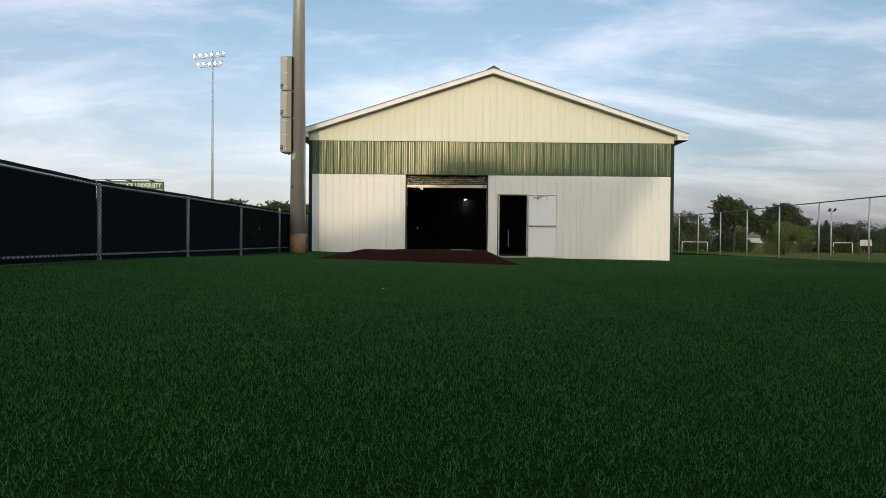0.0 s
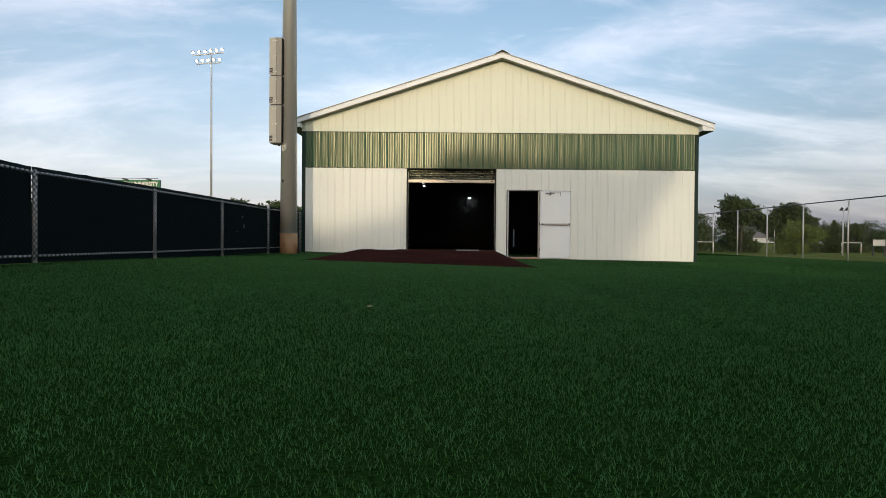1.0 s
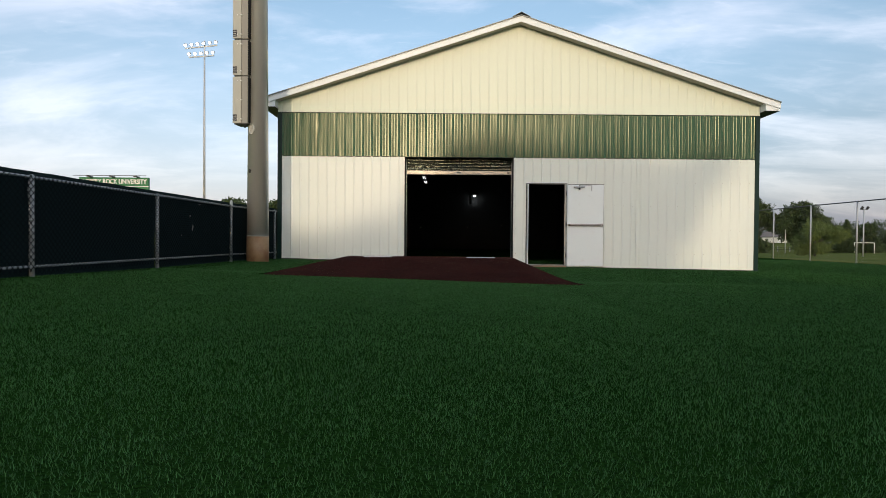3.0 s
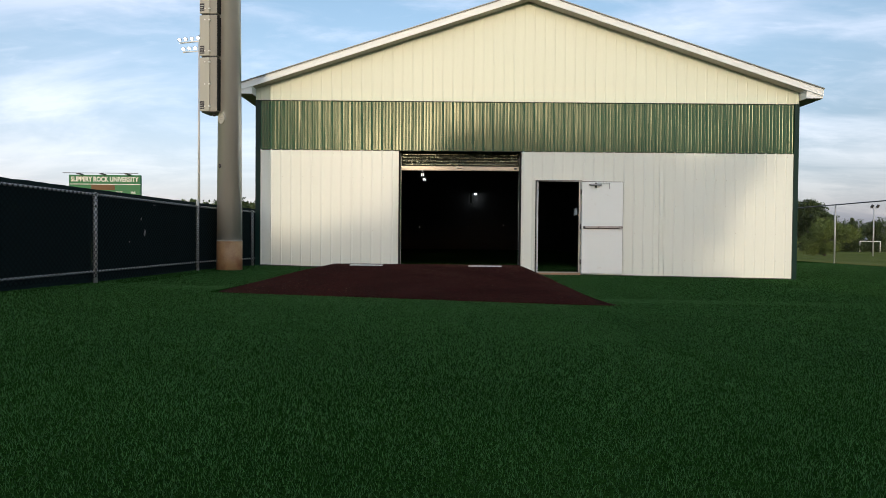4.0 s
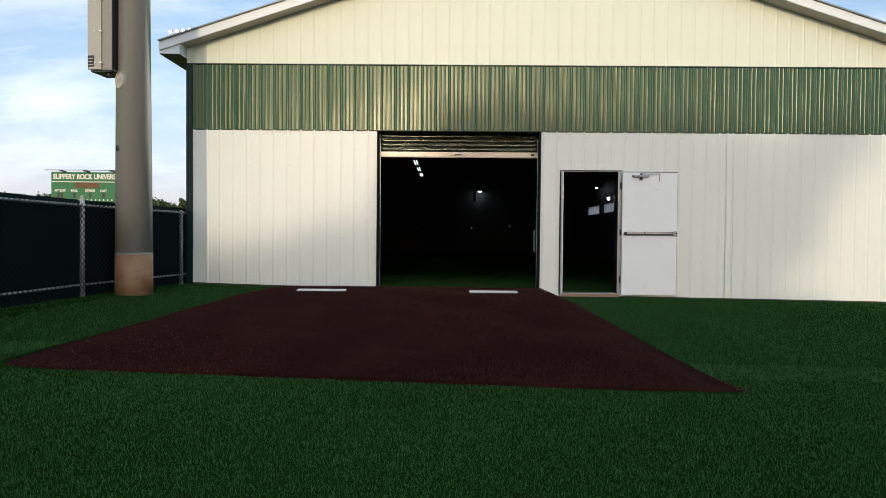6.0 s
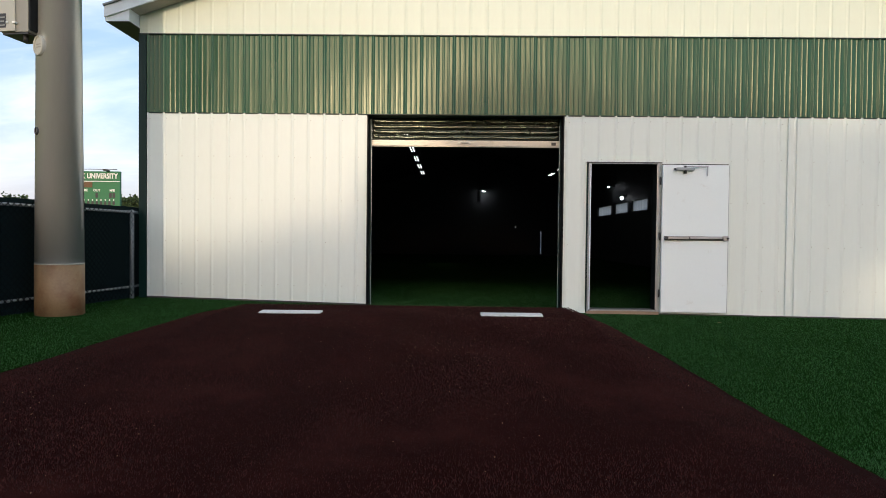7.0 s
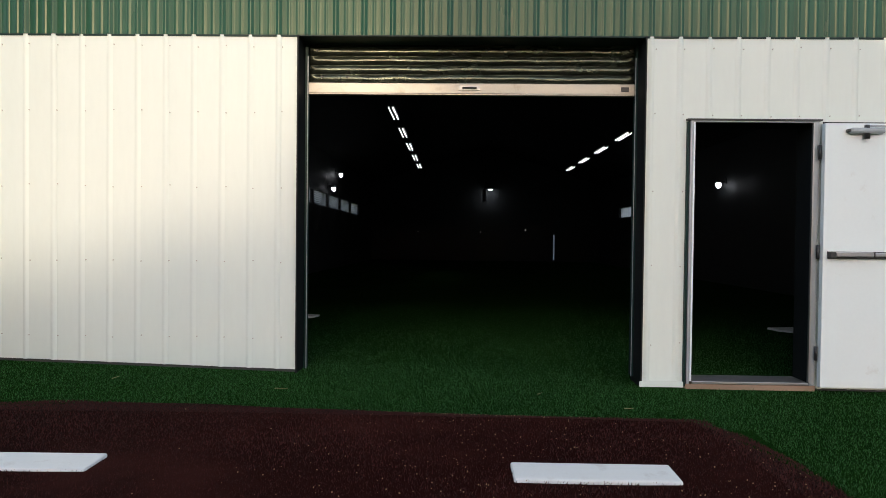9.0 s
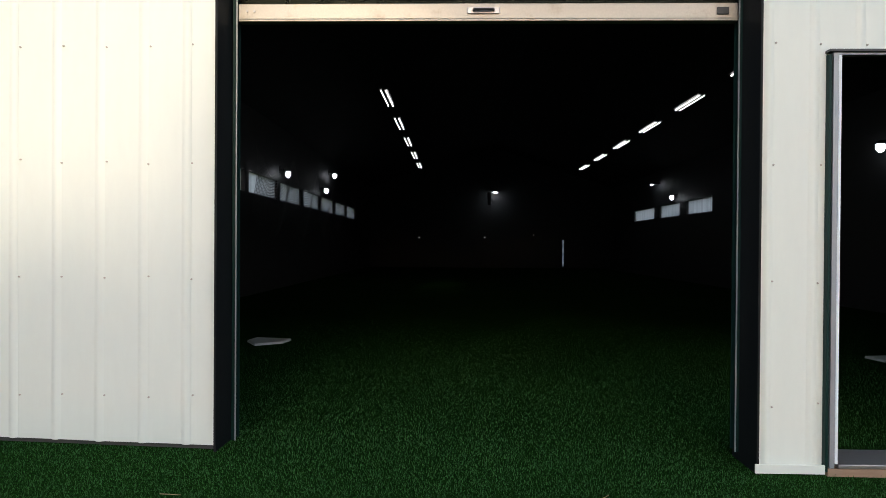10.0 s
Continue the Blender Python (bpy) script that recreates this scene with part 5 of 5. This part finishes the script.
def shade_tree(seed, x, lobes, leaves=9000, depth=0.0):
    """A tree standing up-sun of the wall; lobes (x, z, radius) of its crown are given where their shadow falls on the wall."""
    t = thing("tree", "broad leafy tree shading the turf", "tree", "shade trees", at=(x + SHADE_DX, -SHADE_D - depth, -0.1))
    drop = SHADE_DZ + depth * math.tan(radians(SUN_EL)) + 0.1
    bm = bmesh.new()
    top = max(l[1] for l in lobes) + drop
    rod(bm, (0, 0, -0.3), (0, 0, top * 0.5), 0.36, 0.26, seg=10)
    rod(bm, (0, 0, top * 0.5), (0, 0, top * 0.9), 0.26, 0.08, seg=8)
    blobs = []
    for lx, lz, lr in lobes:
        c = (lx - x, 0.0, lz + drop)
        rod(bm, (0, 0, max(1.5, (lz + drop) * 0.7)), c, 0.10, 0.04, seg=6)
        blobs.append((*c, lr))
    part("trunk", bm, M_BARK, t)
    part("crown", crown_mesh(seed, blobs, leaves, 0.26), M_LEAF, t)
    return t


shade_tree(91, 2.6, [(2.2, 0.6, 2.0), (3.6, 0.8, 1.9), (0.6, 0.9, 1.0), (-0.6, 0.25, 1.1), (-1.9, -0.1, 1.1), (-3.1, -0.25, 1.15),
                     (5.2, 1.2, 1.6), (5.6, 0.0, 1.2), (6.6, 1.5, 0.8), (7.2, 2.1, 0.8), (7.9, 2.55, 0.5), (6.9, -0.6, 0.85), (7.0, 0.9, 0.6),
                     (1.35, 2.7, 0.55), (1.85, 2.8, 0.60), (2.4, 2.75, 0.62), (3.2, 2.65, 0.60), (4.2, 2.55, 0.60), (5.2, 2.45, 0.60), (6.0, 2.35, 0.55),
                     (0.0, -3.0, 2.6), (4.0, -3.0, 2.6), (2.0, -6.0, 2.5), (7.0, -2.9, 1.8), (-3.5, -3.0, 2.0)], 13000)
for n, (x, top) in enumerate(((-10.0, -0.2), (-5.0, -0.3), (0.0, -0.2), (5.0, -0.8), (9.0, -1.3), (13.5, 0.2), (19.0, 0.8), (25.0, 0.2), (31.0, 0.4), (37.0, 0.4), (-16.0, 0.6), (-23.0, 0.6))):
    r_ = random.Random(200 + n)
    lobes = [(x + r_.uniform(-2, 2), top - 2.0 - 2.1 * k, 2.3 + r_.uniform(0, 0.6)) for k in range(4)] + [(x - 2.4, top - 3.0, 2.2), (x + 2.4, top - 3.4, 2.2), (x - 2.4, top - 6.0, 2.2), (x + 2.4, top - 6.4, 2.2)]
    shade_tree(300 + n, x, lobes, 9000, 3.0 + (n % 3) * 3.0)

# ---- fallen leaf and straws on the turf ----
bm = bmesh.new()
pts = [(0.045, 0), (0.018, 0.012), (0.022, 0.036), (0.0, 0.018), (-0.022, 0.034), (-0.016, 0.010), (-0.045, 0.004), (-0.016, -0.010), (-0.012, -0.032), (0.004, -0.014), (0.024, -0.026), (0.016, -0.008)]
vs = [bm.verts.new((x, y, 0.006 * math.sin(x * 90) + 0.004)) for x, y in pts]
bm.faces.new(vs)
bmesh.ops.solidify(bm, geom=bm.faces, thickness=0.001)
dry = new("fallen_leaf", mesh_of("fallen_leaf", bm, M_DRYLEAF))
dry.matrix_basis = pose(0.70, -14.97, grade(0.70, -14.97) + 0.026, 8, 5, 30) @ Matrix.Diagonal((0.65, 0.65, 0.65, 1))
tagged(dry, "dry brown leaf lying on the turf", "leaf")

# ---- turf fibres ----


def fibres(name, count, region, height, width, material, zfun, seed, keep=None):
    """Upright bent blades, two triangles each, over a rectangle."""
    r = np.random.RandomState(seed)
    x0, x1, y0, y1 = region
    x, y = r.uniform(x0, x1, count), r.uniform(y0, y1, count)
    if keep is not None:
        k = keep(x, y, r)
        x, y = x[k], y[k]
    n = len(x)
    z = zfun(x, y)
    ang = r.uniform(0, 2 * np.pi, n)
    h = height * r.uniform(0.55, 1.2, n)
    lean = r.normal(0, 0.5, (n, 2)) * h[:, None]
    wx, wy = np.cos(ang) * width / 2, np.sin(ang) * width / 2
    a = np.stack([x - wx, y - wy, z - 0.003], 1)
    b = np.stack([x + wx, y + wy, z - 0.003], 1)
    c = np.stack([x + lean[:, 0], y + lean[:, 1], z + h], 1)
    v = np.stack([a, b, c], 1).reshape(-1, 3).astype(np.float32)
    me = bpy.data.meshes.new(name)
    me.vertices.add(3 * n); me.loops.add(3 * n); me.polygons.add(n)
    me.vertices.foreach_set("co", v.ravel())
    me.loops.foreach_set("vertex_index", np.arange(3 * n, dtype=np.int32))
    me.polygons.foreach_set("loop_start", np.arange(0, 3 * n, 3, dtype=np.int32))
    me.update(calc_edges=True)
    me.materials.append(material)
    return new(name, me)


GRADE_XS, GRADE_YS = np.arange(-4.2, 9.3, 0.3), np.arange(-21, 6.1, 0.3)
GRADE_T = np.array([[grade(a, b) for b in GRADE_YS] for a in GRADE_XS])


def grade_many(x, y):
    fx, fy = (x - GRADE_XS[0]) / 0.3, (y - GRADE_YS[0]) / 0.3
    i, j = np.clip(fx.astype(int), 0, len(GRADE_XS) - 2), np.clip(fy.astype(int), 0, len(GRADE_YS) - 2)
    u, v = fx - i, fy - j
    return GRADE_T[i, j] * (1 - u) * (1 - v) + GRADE_T[i + 1, j] * u * (1 - v) + GRADE_T[i, j + 1] * (1 - u) * v + GRADE_T[i + 1, j + 1] * u * v


def off_mound(x, y):
    return ~((x > MX0 + 0.03) & (x < MX1 - 0.03) & (y > MY0 + 0.03) & (y < MY1 - 0.08))


def thinning(x, y, r):
    """Dense along the middle, thinning out to both sides."""
    far = np.clip((np.abs(x - 1.2) - 1.6) / 6.5, 0, 1)
    return off_mound(x, y) & (r.uniform(0, 1, len(x)) < (1 - far) ** 2.2) & ~((y > -0.01) & ((x < OX0) | (x > OX1)))


def inward(x, y, r):
    return r.uniform(0, 1, len(x)) < np.clip(1 - (y - 0.3) / 6.0, 0, 1) ** 1.5


for n, (count, region, keep) in enumerate(((1500000, (-3.5, 8.5, -19.6, -5.5), thinning), (620000, (-3.2, 8.8, -6.0, 0.34), thinning), (330000, (-2.9, 7.0, 0.32, 5.9), inward))):
    turf = fibres("turf_fibres", count, region, 0.0155, 0.0030, M_BLADE, grade_many, 5 + n, keep)
    tagged(turf, "short upright dark green turf fibres", "turf", kind="stuff")


def outer(x, y, r):
    """Coarser tufts where the turf lies away from the walk."""
    far = np.clip((np.abs(x - 1.2) - 2.2) / 3.5, 0, 1)
    return off_mound(x, y) & (r.uniform(0, 1, len(x)) < far) & ~((y > -0.02) & (x > BX0 - 0.05) & (x < BX1 + 0.05)) & ~((np.abs(x - PX) < 0.25) & (np.abs(y - PY) < 0.25))


GRADE_XS, GRADE_YS = np.arange(-4.2, 17.5, 0.3), np.arange(-21, 12.1, 0.3)
GRADE_T = np.array([[grade(a, b) for b in GRADE_YS] for a in GRADE_XS])
side = fibres("turf_fibres", 680000, (-3.85, 17.25, -19.6, 11.8), 0.016, 0.0075, M_BLADE, grade_many, 15, outer)
tagged(side, "short upright dark green turf fibres", "turf", kind="stuff")


def mound_many(x, y):
    return np.array([mound_z(a, b) for a, b in zip(x, y)])


t4 = fibres("clay_fibres", 150000, (MX0 + 0.15, MX1 - 0.15, MY0 + 0.1, MY1 - 0.2), 0.011, 0.005, M_CLAYB, mound_many, 8)
tagged(t4, "short matted red-brown turf fibres of the mound", "turf", kind="stuff")

# pale grit kicked up on the clay and a few straws on the turf
bm = bmesh.new()
rg = random.Random(77)
for k in range(1250):
    x, y = rg.uniform(MX0 + 0.3, MX1 - 0.3), rg.uniform(MY0 + 0.2, MY1 - 0.3)
    if k > 170:
        cx = (1.5, 0.9, 2.3, 1.2)[k % 4]
        x, y = rg.gauss(cx, 0.35), rg.gauss((-2.2, -3.4, -2.9, -4.4)[k % 4], 0.55)
    elif rg.random() < 0.5:
        x, y = rg.gauss(-1.0, 0.5), rg.gauss(-5.6, 0.5)
    if not (MX0 + 0.1 < x < MX1 - 0.1 and MY0 + 0.05 < y < MY1):
        continue
    r = rg.uniform(0.0012, 0.0032)
    bmesh.ops.create_icosphere(bm, subdivisions=1, radius=r, matrix=Matrix.Translation((x, y, mound_z(x, y) + 0.008)))
tagged(new("grit", mesh_of("grit", bm, M_SKIRT)), "pale grit scattered over the clay mound", "grit", kind="stuff")
for x, y, turn, ln in ((0.05, -0.62, -10, 0.10), (2.46, -0.75, -12, 0.06), (1.9, -0.45, 40, 0.05), (-1.2, -0.5, 70, 0.07), (4.6, -0.9, 25, 0.08)):
    bm = rodded((-ln / 2, 0, 0), (ln / 2, 0, 0.004), 0.0022, 0.001, seg=6)
    straw = new("straw", mesh_of("straw", bm, M_DRYLEAF))
    straw.matrix_basis = pose(x, y, grade(x, y) + 0.024, 0, 0, turn)
    tagged(straw, "dry pale straw lying on the turf", "straw", "straws")
